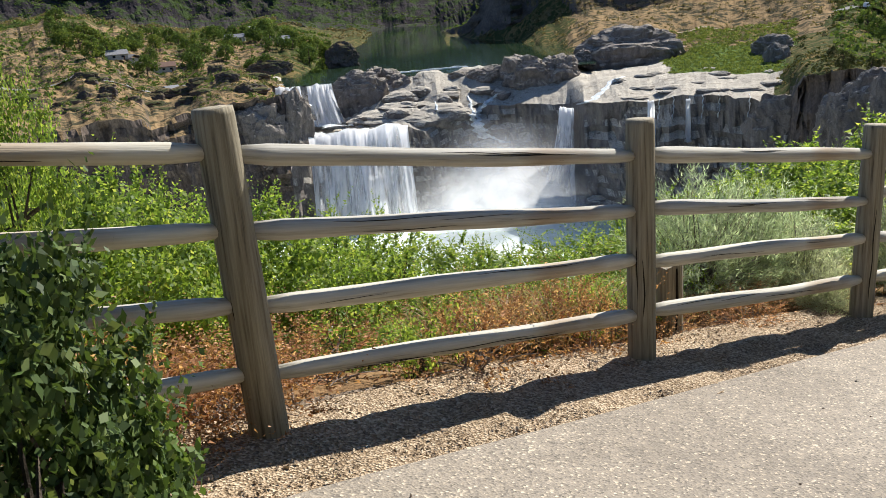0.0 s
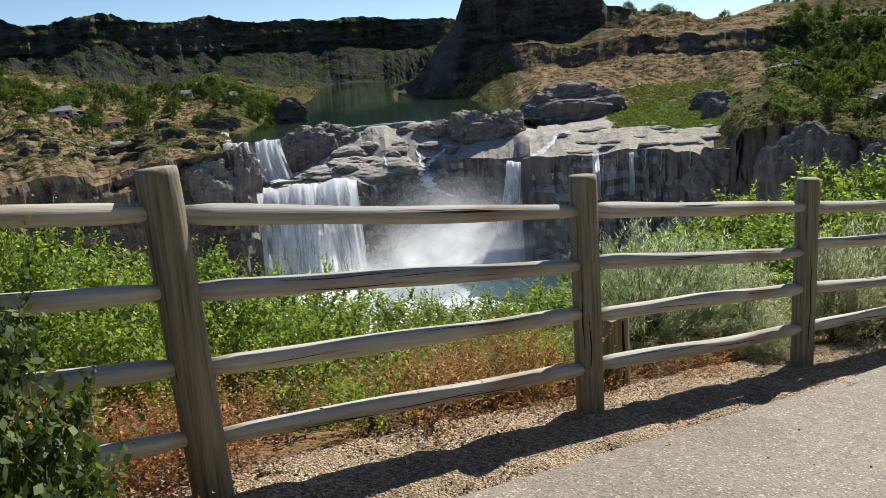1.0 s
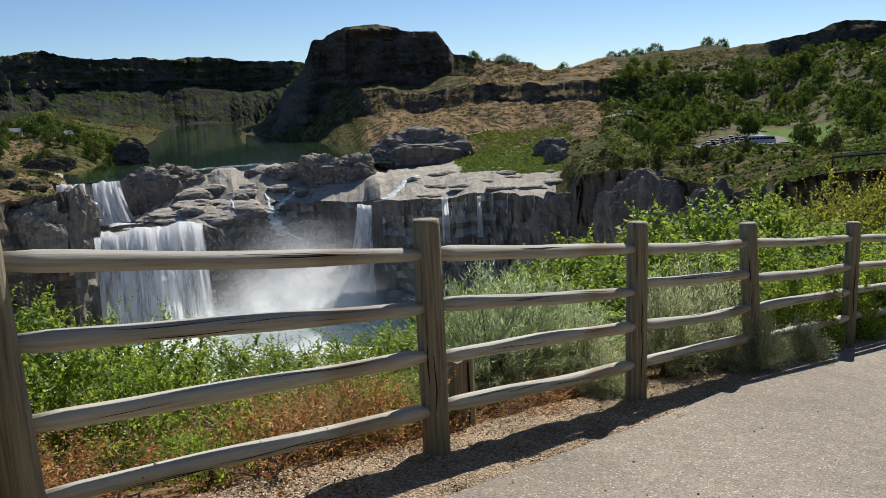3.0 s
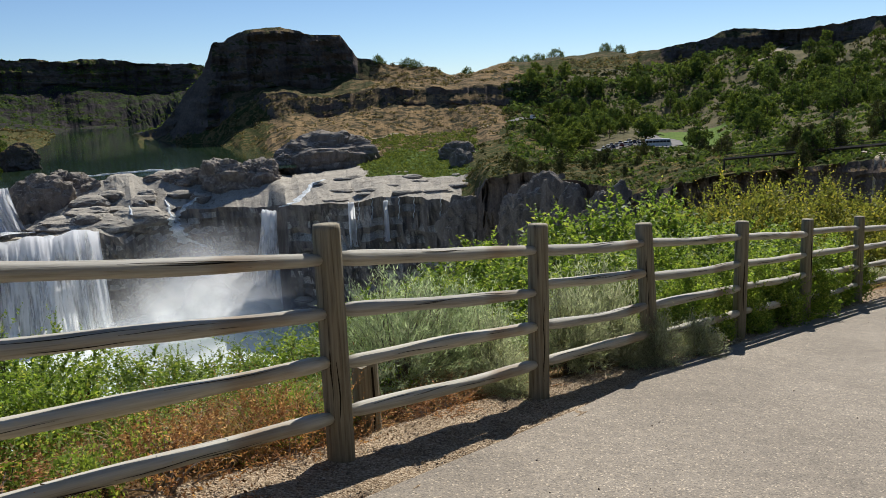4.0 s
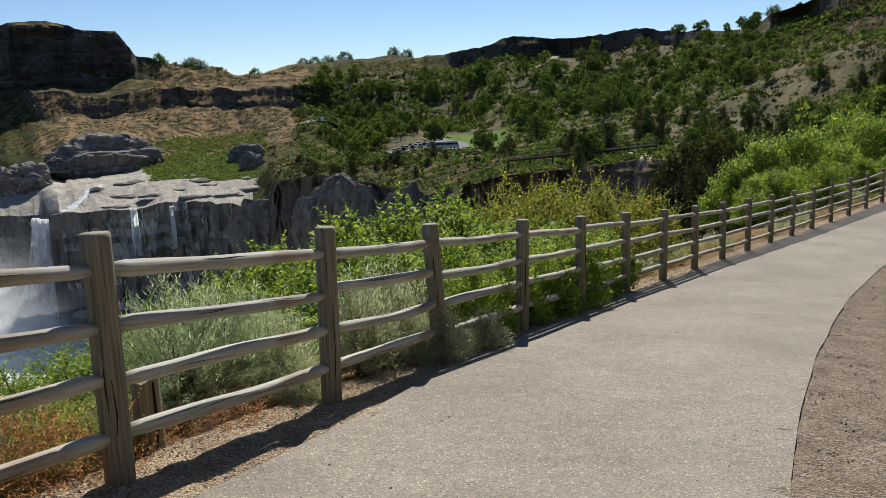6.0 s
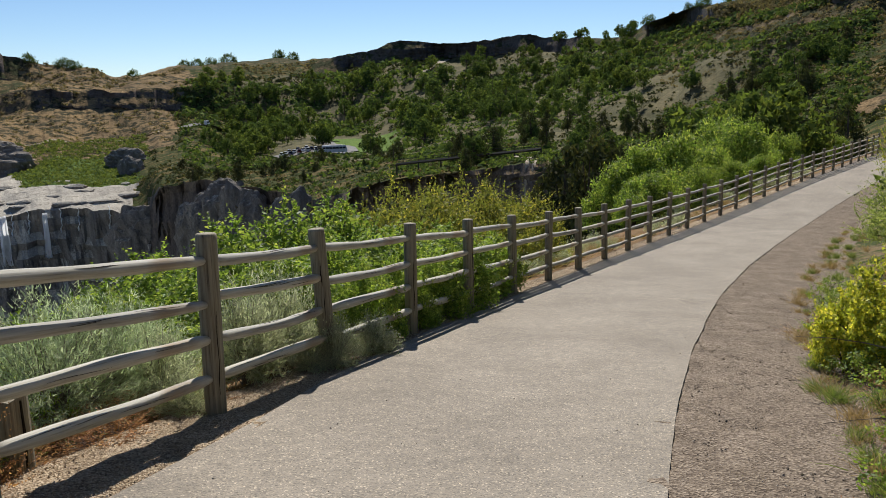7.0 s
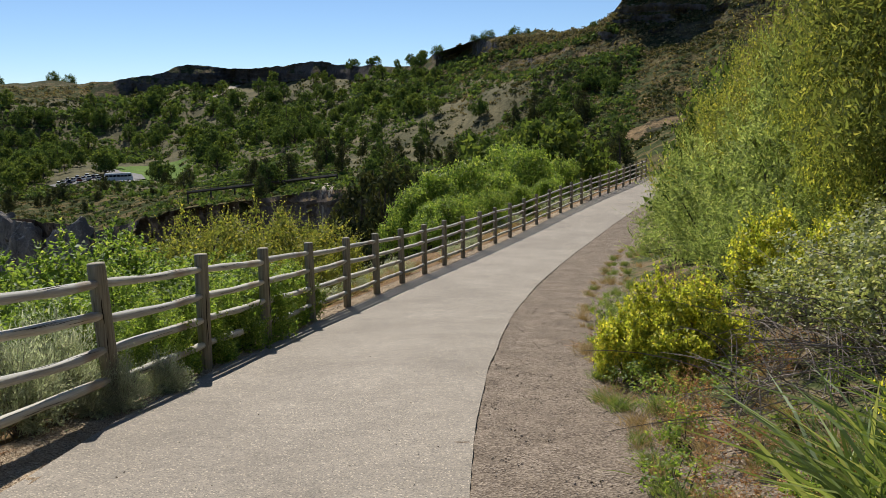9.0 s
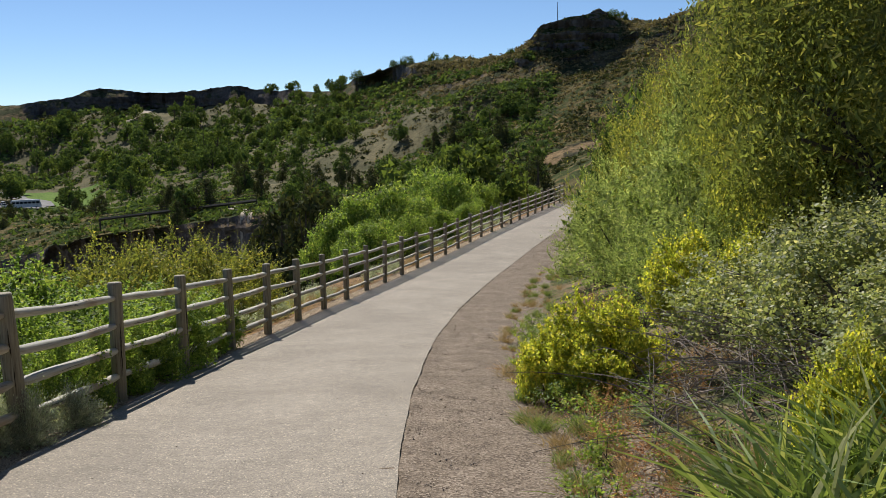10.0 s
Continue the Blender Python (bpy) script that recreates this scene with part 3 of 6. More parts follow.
def log_along(p, q, r0, r1, seed, bow, sides=10, n_=16):
    rng = np.random.default_rng(seed)
    u = np.linspace(0, 1, n_)
    path_ = p + (q - p) * u[:, None]
    w = rng.normal(0, 1, 3)
    path_[:, 2] += bow * np.sin(np.pi * u) + 0.003 * np.sin(7 * u + w[0]) * np.sin(np.pi * u)
    rad = r0 + (r1 - r0) * u + 0.0025 * np.sin(11 * u + w[1] * 3)
    rad[0] *= 0.72
    rad[1] *= 0.97
    rad[-1] *= 0.72
    return tube(path_, rad, sides)


tops = []
for i, x in enumerate(POST_X):
    y, z = float(fence_y(x)), float(fence_z(x))
    lx, ly = LEAN.get(i, post_rng.normal(0, 0.009, 2))
    r = float(post_rng.uniform(0.068, 0.076)) if i != 2 else 0.078
    zz = np.array([-0.3, 0.0, 0.3, 0.6, 0.9, 1.15, 1.27, 1.295])
    pathp = np.stack([x + lx * zz, y + ly * zz, z + zz], 1) - np.array(fence.location)
    v, fc = tube(pathp, r * np.array([1, 1.0, 0.99, 1.0, 0.98, 0.985, 0.97, 0.93]), 16)
    part("post", mesh_of("post", v, fc, [M_POST], smooth=True), fence)
    tops.append((x, y, z, lx, ly))
RAIL_H = [0.28, 0.56, 0.84, 1.12]
for i in range(len(tops) - 1):
    (x0, y0, z0, lx0, ly0), (x1, y1, z1, lx1, ly1) = tops[i], tops[i + 1]
    for k, h in enumerate(RAIL_H):
        j0, j1 = post_rng.normal(0, 0.012, 2)
        p = np.array([x0 + lx0 * h, y0 + ly0 * h, z0 + h + j0])
        q = np.array([x1 + lx1 * h, y1 + ly1 * h, z1 + h + j1])
        dvec = (q - p) / np.linalg.norm(q - p)
        rr = post_rng.uniform(0.036, 0.044, 2)
        v, fc = log_along(np.zeros(3), np.array([np.linalg.norm(q - p) - 0.09, 0, 0]), rr[0], rr[1], i * 7 + k, float(post_rng.normal(-0.006, 0.007)))
        ob = part("rail", mesh_of("rail", v, fc, [M_LOG], smooth=True), fence)
        ob.matrix_local = Matrix.Translation(Vector(p + dvec * 0.045) - fence.location) @ Vector(dvec).to_track_quat("X", "Z").to_matrix().to_4x4()

# a squared old stump post behind the fence
sx, sy = polar(12.4, 5.05)
stump = tagged(empty("stump_post"), "short weathered wooden stump post behind the fence", "stump")
stump.location = (sx, sy, ground_z(sx, sy))
bm = bmesh.new()
bmesh.ops.create_cone(bm, cap_ends=True, segments=14, radius1=0.085, radius2=0.08, depth=0.75, matrix=Matrix.Translation((0, 0, 0.06)))
for v in bm.verts:
    v.co.z += 0.02 * math.sin(v.co.x * 40) * (v.co.z > 0.3)
me = bpy.data.meshes.new("log")
bm.to_mesh(me)
bm.free()
me.materials.append(M_POST)
part("log", me, stump)
part("split", mesh_of("split", *tube([(0.02, -0.08, 0.0), (0.03, -0.079, 0.2), (0.025, -0.078, 0.42)], [0.004, 0.009, 0.006], 5), [M_CRACK]), stump, "dark drying split")

# drying splits on the rails and posts that the path passes
near_rails = [o for o in fence.children if o.name.split(".")[0] == "rail"][4:40]
for ob in near_rails:
    for k in range(int(post_rng.integers(2, 5))):
        x0, L = post_rng.uniform(0.1, 1.2), post_rng.uniform(0.25, 0.7)
        th = math.pi + post_rng.uniform(-0.8, 0.5)
        xs = np.linspace(x0, min(x0 + L, 1.9), 6)
        rad = 0.040
        wav = th + 0.12 * np.sin(xs * 9 + k)
        pth = np.stack([xs, rad * np.cos(wav), rad * np.sin(wav)], 1)
        part("split", mesh_of("split", *tube(pth, [0.0004, 0.0014, 0.002, 0.0018, 0.0014, 0.0004], 4), [M_CRACK]), ob, "dark drying split")

for i in range(1, 8):
    x, y, z, lx, ly = tops[i]
    for k in range(2):
        u = post_rng.uniform(-0.9, 0.2)
        px, py = 0.071 * math.sin(-2.6 + u), 0.071 * math.cos(-2.6 + u)
        h0 = post_rng.uniform(0.1, 0.7)
        zz = np.linspace(h0, h0 + post_rng.uniform(0.3, 0.55), 6)
        pth = np.stack([x + lx * zz + px + 0.004 * np.sin(zz * 19), y + ly * zz + py, z + zz], 1) - np.array(fence.location)
        part("split", mesh_of("split", *tube(pth, [0.001, 0.004, 0.006, 0.005, 0.004, 0.001], 5), [M_CRACK]), fence, "dark drying split")


# ---- plants ----
def unit(v):
    return v / (np.linalg.norm(v, axis=1)[:, None] + 1e-9)


def leaves_facing(at, facing, along_, size, slim, rng, corners=4, loose=0.7):
    """Leaves whose flat side turns roughly to `facing` and whose tip points roughly along `along_`."""
    k = len(at)
    nrm = unit(facing + loose * rng.normal(0, 0.6, (k, 3)))
    d = along_ + 0.7 * rng.normal(0, 0.6, (k, 3))
    d = unit(d - nrm * (d * nrm).sum(1)[:, None] * 0.8)
    side = unit(np.cross(d, nrm))
    s_ = (size * rng.uniform(0.6, 1.3, k))[:, None]
    w = side * s_ * slim * 0.5
    if corners == 3:
        v = np.stack([at - d * s_ * 0.15 + w, at - d * s_ * 0.15 - w, at + d * s_ * 0.85], 1)
    else:
        v = np.stack([at, at + d * s_ * 0.45 + w, at + d * s_, at + d * s_ * 0.45 - w], 1)
    return v.reshape(-1, 3), np.arange(corners * k).reshape(-1, corners)


def on_sphere(rng, k, low=-0.35):
    z = rng.uniform(low, 1, k)
    th = rng.uniform(0, 2 * np.pi, k)
    q = np.sqrt(1 - z * z)
    return np.stack([q * np.cos(th), q * np.sin(th), z], 1)


def puff_leaves(rng, centres, radii, count, leaf, slim, corners, heart=(0, 0, 0.3), flat=1.0):
    """Leaves over many small rounded clumps, turned outwards, so that each clump has a lit and a shaded side."""
    pick = rng.choice(len(centres), count, p=radii ** 2 / (radii ** 2).sum())
    dirs = on_sphere(rng, count, -0.7)
    at = centres[pick] + dirs * (radii[pick] * rng.uniform(0.55, 1.12, count))[:, None] * np.array([1, 1, flat])
    out = unit(at - np.array(heart))
    return leaves_facing(at, dirs + 0.4 * out, dirs * 0.4 + rng.normal(0, 0.6, dirs.shape), np.full(count, leaf), slim, rng, corners, 1.1)


def sprig_leaves(rng, roots, dirs, length, per, leaf, slim, corners):
    """Leafy shoots: leaves in turn along each shoot."""
    k = len(roots)
    u = (np.arange(per) + 0.5)[None, :, None] / per
    bend = rng.normal(0, 0.25, (k, 1, 3))
    L = (length * rng.uniform(0.5, 1.3, k))[:, None, None]
    at = roots[:, None] + L * (dirs[:, None] * u + bend * u ** 2)
    spin = rng.uniform(0, 6.3, (k, 1)) + np.arange(per)[None] * 2.4
    ring = np.stack([np.cos(spin), np.sin(spin), 0 * spin], -1)
    tip = ring + 0.7 * dirs[:, None]
    size_ = leaf * (1.15 - 0.5 * u[..., 0]) + 0 * spin
    return leaves_facing(at.reshape(-1, 3), rng.normal(0, 1, (k * per, 3)), tip.reshape(-1, 3), size_.ravel(), slim, rng, corners, 1.0)


def stem(rng, base, end, r0, r1, rise=0.1, sides=4):
    t_ = np.linspace(0, 1, 5)[:, None]
    mid = (base + end) / 2 + np.array([0, 0, rise]) + rng.normal(0, 0.03, 3)
    return tube((1 - t_) ** 2 * base + 2 * t_ * (1 - t_) * mid + t_ ** 2 * end, np.linspace(r0, r1, 5), sides)


def shrub_meshes(name, seed, leaves, leaf, mat, puffs=60, wide=1.0, stems=14, slim=0.6, sprigs=120, per=12, shoot=0.2, corners=4, bark=None, lift_=0.08, puff=0.13, open_=0.0):
    """A shrub 1 m high and about 1 m * wide across: leafy clumps over a dome, loose shoots, stems down to the root."""
    rng = np.random.default_rng(seed)
    dirs = on_sphere(rng, puffs, 0.0)
    th = np.arctan2(dirs[:, 1], dirs[:, 0])
    lump = (0.86 + 0.16 * np.sin(3 * th + seed) * np.sqrt(1 - dirs[:, 2] ** 2) + 0.1 * rng.normal(0, 1, puffs)).clip(0.45, 1.06)
    shell = np.array([0.5 * wide - 0.6 * puff, 0.5 * wide - 0.6 * puff, 0.95 - lift_ - puff])
    c = dirs * shell * (lump * rng.uniform(0.72 - open_, 1.0, puffs) ** 0.7)[:, None] + np.array([0, 0, lift_])
    radii = puff * rng.uniform(0.55, 1.25, puffs)
    n_sprig = sprigs * per
    pieces = [puff_leaves(rng, c, radii, max(10, leaves - n_sprig), leaf, slim, corners, (0, 0, lift_))]
    if sprigs:
        own = rng.integers(0, puffs, sprigs)
        sd = unit(dirs[own] + np.array([0, 0, 0.55]) + rng.normal(0, 0.3, (sprigs, 3)))
        pieces.append(sprig_leaves(rng, c[own] + dirs[own] * radii[own][:, None] * 0.6, sd, shoot, per, leaf * 0.9, slim, corners))
    sticks = []
    for k in range(min(stems, puffs)):
        base = rng.normal(0, 0.05 * wide, 3) * np.array([1, 1, 0])
        sticks.append(stem(rng, base, c[k], 0.014, 0.004, 0.1, 5))
        sticks.append(tube([base, base * 1.3 + np.array([0, 0, -0.7]), base * 1.2 + np.array([0, 0, -1.4])], [0.014, 0.016, 0.018], 4))
    return mesh_of(name + "_stems", *joined(sticks), [bark or M_BARK]), mesh_of(name + "_foliage", *joined(pieces), [mat])


def fan_meshes(name, seed, leaves, leaf, mat, wide=1.0, shoots=260, slim=0.12, from_=0.5, bark=None, stems=90, fine=0.05):
    """A broom of fine shoots from one root: bare stems below, needle leaves above, 1 m high."""
    rng = np.random.default_rng(seed)
    dirs = on_sphere(rng, shoots, 0.12)
    th = np.arctan2(dirs[:, 1], dirs[:, 0])
    reach = (0.85 + 0.12 * np.sin(4 * th + seed) + 0.1 * rng.normal(0, 1, shoots)).clip(0.5, 1.1)
    end = dirs * np.array([0.5 * wide, 0.5 * wide, 0.98]) * reach[:, None]
    base = rng.normal(0, 0.04, (shoots, 3)) * np.array([1, 1, 0])
    mid = (base + end) / 2 + np.array([0, 0, 0.12])
    own = rng.integers(0, shoots, leaves)
    u = (from_ + (1 - from_) * rng.uniform(0, 1, leaves) ** 0.75)[:, None]
    at = (1 - u) ** 2 * base[own] + 2 * u * (1 - u) * mid[own] + u ** 2 * end[own] + rng.normal(0, fine, (leaves, 3)) * (u - from_ + 0.15)
    at[:, 2] = np.abs(at[:, 2])
    tip = unit(end[own] - mid[own]) * 1.3 + np.array([0, 0, 0.4])
    fol = leaves_facing(at, dirs[own], tip, np.full(leaves, leaf), slim, rng, 3)
    sticks = [tube((1 - t_) ** 2 * base[k] + 2 * t_ * (1 - t_) * mid[k] + t_ ** 2 * end[k], np.linspace(0.006, 0.002, 5), 4) for k in range(stems) for t_ in [np.linspace(0, 0.9, 5)[:, None]]]
    return mesh_of(name + "_stems", *joined(sticks), [bark or M_TWIG]), mesh_of(name + "_foliage", *fol, [mat])


SHRUBS = {}


def shrub_kind(key, variants, label, category, maker=None, **kw):
    SHRUBS[key] = ([(maker or shrub_meshes)(key, 100 + 13 * i + len(SHRUBS), **kw) for i in range(variants)], label, category)


L_RABBIT = foliage("rabbitbrush_leaf", (0.20, 0.27, 0.155), (0.31, 0.40, 0.245), (0.40, 0.47, 0.32), 0.5, 0.05, (1.1, 1.3, 0.95))
L_FEATHER = foliage("feathery_leaf", (0.10, 0.17, 0.05), (0.19, 0.285, 0.1), (0.27, 0.35, 0.14), 0.5, 0.1)
L_PALE = foliage("pale_leaf", (0.10, 0.15, 0.055), (0.2, 0.275, 0.115), (0.36, 0.42, 0.24), 0.45)
shrub_kind("green_shrub", 3, "leafy fresh green shrub beyond the log fence", "shrub", leaves=16000, leaf=0.026, mat=L_SHRUB, puffs=80, wide=1.3, sprigs=220, per=20, shoot=0.17, puff=0.11, slim=0.65)
shrub_kind("tall_shrub", 3, "tall leafy green shrub on the canyon side of the fence", "shrub", leaves=19000, leaf=0.03, mat=L_SHRUB, puffs=110, wide=1.25, stems=24, sprigs=260, per=14, shoot=0.13, corners=3, puff=0.115, slim=0.7)
shrub_kind("tall_olive", 2, "tall olive shrub with yellowing tips below the fence", "shrub", leaves=15000, leaf=0.027, mat=L_OLIVE, puffs=120, wide=1.25, stems=24, sprigs=320, per=13, shoot=0.17, corners=3, puff=0.1, slim=0.65)
shrub_kind("slope_shrub", 3, "bright green tree-like shrub down the path", "shrub", leaves=14000, leaf=0.03, mat=L_SHRUB, puffs=90, wide=1.15, sprigs=90, per=12, shoot=0.1, corners=3, puff=0.14, slim=0.8)
shrub_kind("small_sage", 2, "small silver-green sage behind the fence", "sagebrush", fan_meshes, leaves=1200, leaf=0.1, mat=L_SAGE, wide=1.2, slim=0.2, shoots=90, stems=30, from_=0.3, fine=0.04)
shrub_kind("green_weed", 2, "small fresh green weed on bare soil", "weed", leaves=620, leaf=0.075, mat=L_SHRUB, puffs=24, wide=1.4, sprigs=24, per=10, shoot=0.35)
shrub_kind("low_shrub", 3, "small-leaved green shrub among dry weeds", "shrub", leaves=10000, leaf=0.028, mat=L_SHRUB, puffs=50, wide=1.5, sprigs=190, per=20, shoot=0.22, corners=3, puff=0.11, slim=0.65)
shrub_kind("dark_shrub", 1, "dark green shrub growing through the fence rails", "shrub", leaves=14000, leaf=0.041, mat=L_DARK, puffs=70, wide=1.2, sprigs=200, per=12, shoot=0.2, puff=0.12)
shrub_kind("lime_shrub", 2, "bright yellow-green leafy bush beside the path", "bush", leaves=12000, leaf=0.04, mat=L_LIME, puffs=70, wide=1.4, sprigs=180, per=14, shoot=0.17, slim=0.8, puff=0.12)
shrub_kind("olive_shrub", 2, "dusty olive-green shrub with yellowing leaves", "shrub", leaves=13000, leaf=0.022, mat=L_OLIVE, puffs=80, wide=1.4, sprigs=260, per=14, shoot=0.2, corners=3)
shrub_kind("sagebrush", 2, "silver-green sagebrush at the fence", "sagebrush", fan_meshes, leaves=12000, leaf=0.055, mat=L_SAGE, wide=1.2, shoots=300, slim=0.22, from_=0.25, fine=0.045)
shrub_kind("rabbitbrush", 2, "rounded pale green rabbitbrush with bare brown stems", "rabbitbrush", fan_meshes, leaves=17000, leaf=0.045, mat=L_RABBIT, wide=1.15, shoots=420, slim=0.16, from_=0.6, stems=150, fine=0.045)
shrub_kind("rust_weed", 3, "dry rust-brown weeds under the fence", "weeds", leaves=1500, leaf=0.05, mat=L_DRY, puffs=40, wide=1.6, slim=0.5, sprigs=90, per=12, shoot=0.45, corners=3, bark=M_TWIG, puff=0.2, open_=0.4)
shrub_kind("willow_shrub", 2, "feathery light green shrub on the slope", "shrub", leaves=13000, leaf=0.042, mat=L_FEATHER, puffs=90, wide=1.2, slim=0.3, sprigs=380, per=16, shoot=0.2, corners=3, puff=0.12)
shrub_kind("silver_shrub", 1, "grey-green shrub with pale shiny leaves", "shrub", leaves=15000, leaf=0.025, mat=L_PALE, puffs=90, wide=1.3, sprigs=280, per=14, shoot=0.17, puff=0.1, slim=0.7)
shrub_kind("hill_shrub", 3, "dark green brush on the steep hillside", "brush", leaves=2600, leaf=0.055, mat=L_TREE, puffs=45, wide=1.5, sprigs=20, per=10, shoot=0.16, corners=3, puff=0.17, slim=0.85)
shrub_kind("hill_olive", 2, "olive brush on the steep hillside", "brush", leaves=2600, leaf=0.055, mat=L_OLIVE, puffs=45, wide=1.5, sprigs=20, per=10, shoot=0.16, corners=3, puff=0.17, slim=0.85)
plant_rng = np.random.default_rng(77)


def shrub(key, x, y, height, width=None, z=None, group=""):
    variants, label, category = SHRUBS[key]
    stems_, leaves_ = variants[int(plant_rng.integers(len(variants)))]
    ob = empty(key)
    w = (width or height)
    ob.matrix_basis = Matrix.Translation((x, y, (ground_z(x, y) if z is None else z) - 0.03)) @ Matrix.Rotation(plant_rng.uniform(0, 6.3), 4, "Z") @ Matrix.Diagonal((w, w, height, 1))
    tagged(part("branchwork", stems_, ob), kind="stuff")
    part("foliage", leaves_, ob)
    return tagged(ob, label, category, group)


def shrub_at(key, az, r, top_el, width):
    """A shrub at a bearing and distance, as high as its top stands against the horizon; a high crown stands on long stems."""
    x, y = polar(az, r)
    z = ground_z(x, y)
    top = EYE + r * math.tan(radians(top_el))
    crown = min(max(0.2, top - z), (1.25 if key in ("tall_shrub", "tall_olive", "slope_shrub") else 2.2) * width)
    return shrub(key, x, y, crown, width, top - crown)


# left of and beyond the fence
shrub("dark_shrub", -1.30, 2.08, 1.2, 0.8)
shrub("dark_shrub", -1.95, 2.45, 1.3, 0.85)
shrub_at("green_shrub", -30.5, 3.7, 2.2, 0.42)
for az, r, el, w in ((-31, 4.6, -6.5, 1.3), (-26, 4.6, -8, 1.2), (-21.5, 5.0, -8.3, 1.2), (-17, 5.4, -9.5, 1.3), (-29, 6.2, -6.5, 1.6), (-23, 6.4, -7.5, 1.6)):
    shrub_at("green_shrub", az, r, el, w)
for az, r, el, w in ((-13, 5.6, -10.8, 1.2), (-9.5, 6.2, -12, 1.2), (-6, 6.4, -14, 1.2), (-2.5, 6.6, -14.8, 1.2), (1, 7.0, -15, 1.3), (4.5, 7.4, -14.6, 1.2),
                     (8, 7.8, -14.2, 1.3), (11, 8.0, -13.8, 1.2), (-11, 5.2, -15, 1.0), (-5, 5.6, -17, 1.0), (0, 6.0, -17.5, 1.0), (5, 6.6, -17, 1.0), (4, 4.9, -19.5, 0.6), (7, 5.0, -18.5, 0.6), (1, 4.9, -21, 0.5), (9.3, 5.2, -19, 0.5), (-8, 4.6, -20, 0.5), (8, 6.4, -18, 0.9), (-3, 5.3, -19, 0.8)):
    shrub_at("low_shrub", az, r, el, w)
for k in range(16):
    x, y = off_fence(plant_rng.uniform(-2.0, 2.0), plant_rng.uniform(-2.0, -0.4))
    shrub("green_weed", x, y, plant_rng.uniform(0.25, 0.5), plant_rng.uniform(0.25, 0.45), group="green weeds under the fence")
for k in range(56):
    s0 = plant_rng.uniform(-2.2, 0.95)
    x, y = off_fence(s0, -0.2 - 2.0 * plant_rng.uniform(0, 1) ** 1.3)
    shrub("rust_weed", x, y, plant_rng.uniform(0.25, 0.55), plant_rng.uniform(0.35, 0.65), group="dry weeds under the fence")
for k in range(24):
    x, y = off_fence(plant_rng.uniform(0.9, 3.0), plant_rng.uniform(-0.9, -0.25))
    shrub("rust_weed", x, y, plant_rng.uniform(0.12, 0.25), plant_rng.uniform(0.3, 0.5), group="dry weeds under the fence")
for az, r, h, w in ((14.6, 6.2, 1.15, 1.15), (17.6, 6.6, 1.05, 1.0), (20.5, 7.0, 0.9, 0.8)):
    x, y = polar(az, r)
    shrub("rabbitbrush", x, y, h, w)
for az, r, h, w in ((22.4, 6.05, 0.42, 0.4), (26.6, 7.15, 0.95, 0.75), (29.0, 7.75, 1.05, 0.85), (32.6, 7.6, 0.62, 0.45), (30.8, 7.5, 0.5, 0.45), (35.2, 8.3, 0.5, 0.5), (21.0, 6.4, 0.7, 0.6)):
    x, y = polar(az, r)
    shrub("sagebrush", x, y, h, w)
for az, r, el, w in ((13.5, 9, -13.0, 1.4), (17.5, 9.8, -11.6, 1.6), (21.5, 10.5, -9.9, 1.8), (25.5, 11.5, -8.0, 2.2), (29.5, 12.5, -7.1, 2.2), (33, 13.5, -6.9, 2.2),
                     (19.5, 8.4, -12.3, 1.4), (24, 9.2, -10.8, 1.6), (28.5, 9.8, -10.2, 1.6), (32.5, 10.6, -9.4, 1.6), (36, 11.4, -9.0, 1.6), (40, 13, -9.0, 1.6),
                     (34.5, 9.2, -11.2, 0.75), (36.5, 10.0, -11.0, 0.75), (39, 10.9, -10.6, 0.8), (41.3, 11.8, -10.6, 0.7), (37.5, 10.1, -12.2, 0.6), (43, 13.8, -9.6, 0.9)):
    shrub_at("tall_shrub", az, r, el + 0.7, w * 1.2)
for az, r, el, w in ((36.5, 16, -6.3, 2.0), (39.5, 17.5, -5.6, 2.2), (42.5, 19, -5.9, 2.2), (45.0, 20.5, -6.6, 1.9), (41, 16.5, -7.2, 1.7), (43.5, 18.5, -7.4, 1.6), (38, 18, -5.7, 1.9)):
    shrub_at("tall_olive", az, r, el + 0.7, w * 1.25)
for az, r, el, w in ((51.5, 40, -4.0, 3), (53, 41, -2.7, 3.4), (55.0, 43, -2.1, 3.6), (56.9, 46, -3.0, 3.2), (59.3, 52, -1.2, 3.8), (57.6, 55, -1.2, 4.0), (61.2, 57, -2.4, 3.0), (63.2, 66, -2.5, 2.8), (60.3, 47, -3.9, 1.9),
                     (54, 36, -4.6, 2.4), (56.4, 39, -4.4, 2.2), (58.6, 43, -4.3, 2.0), (52.6, 37, -5.2, 2.0), (62.2, 60, -3.4, 1.9), (64.6, 74, -2.9, 2.2)):
    shrub_at("slope_shrub", az, r, el, w)
for k in range(40):
    x, y = off_fence(plant_rng.uniform(9, 50), plant_rng.uniform(-3.0, -0.4))
    shrub("small_sage", x, y, plant_rng.uniform(0.35, 0.75), plant_rng.uniform(0.4, 0.8), group="brush behind the fence")

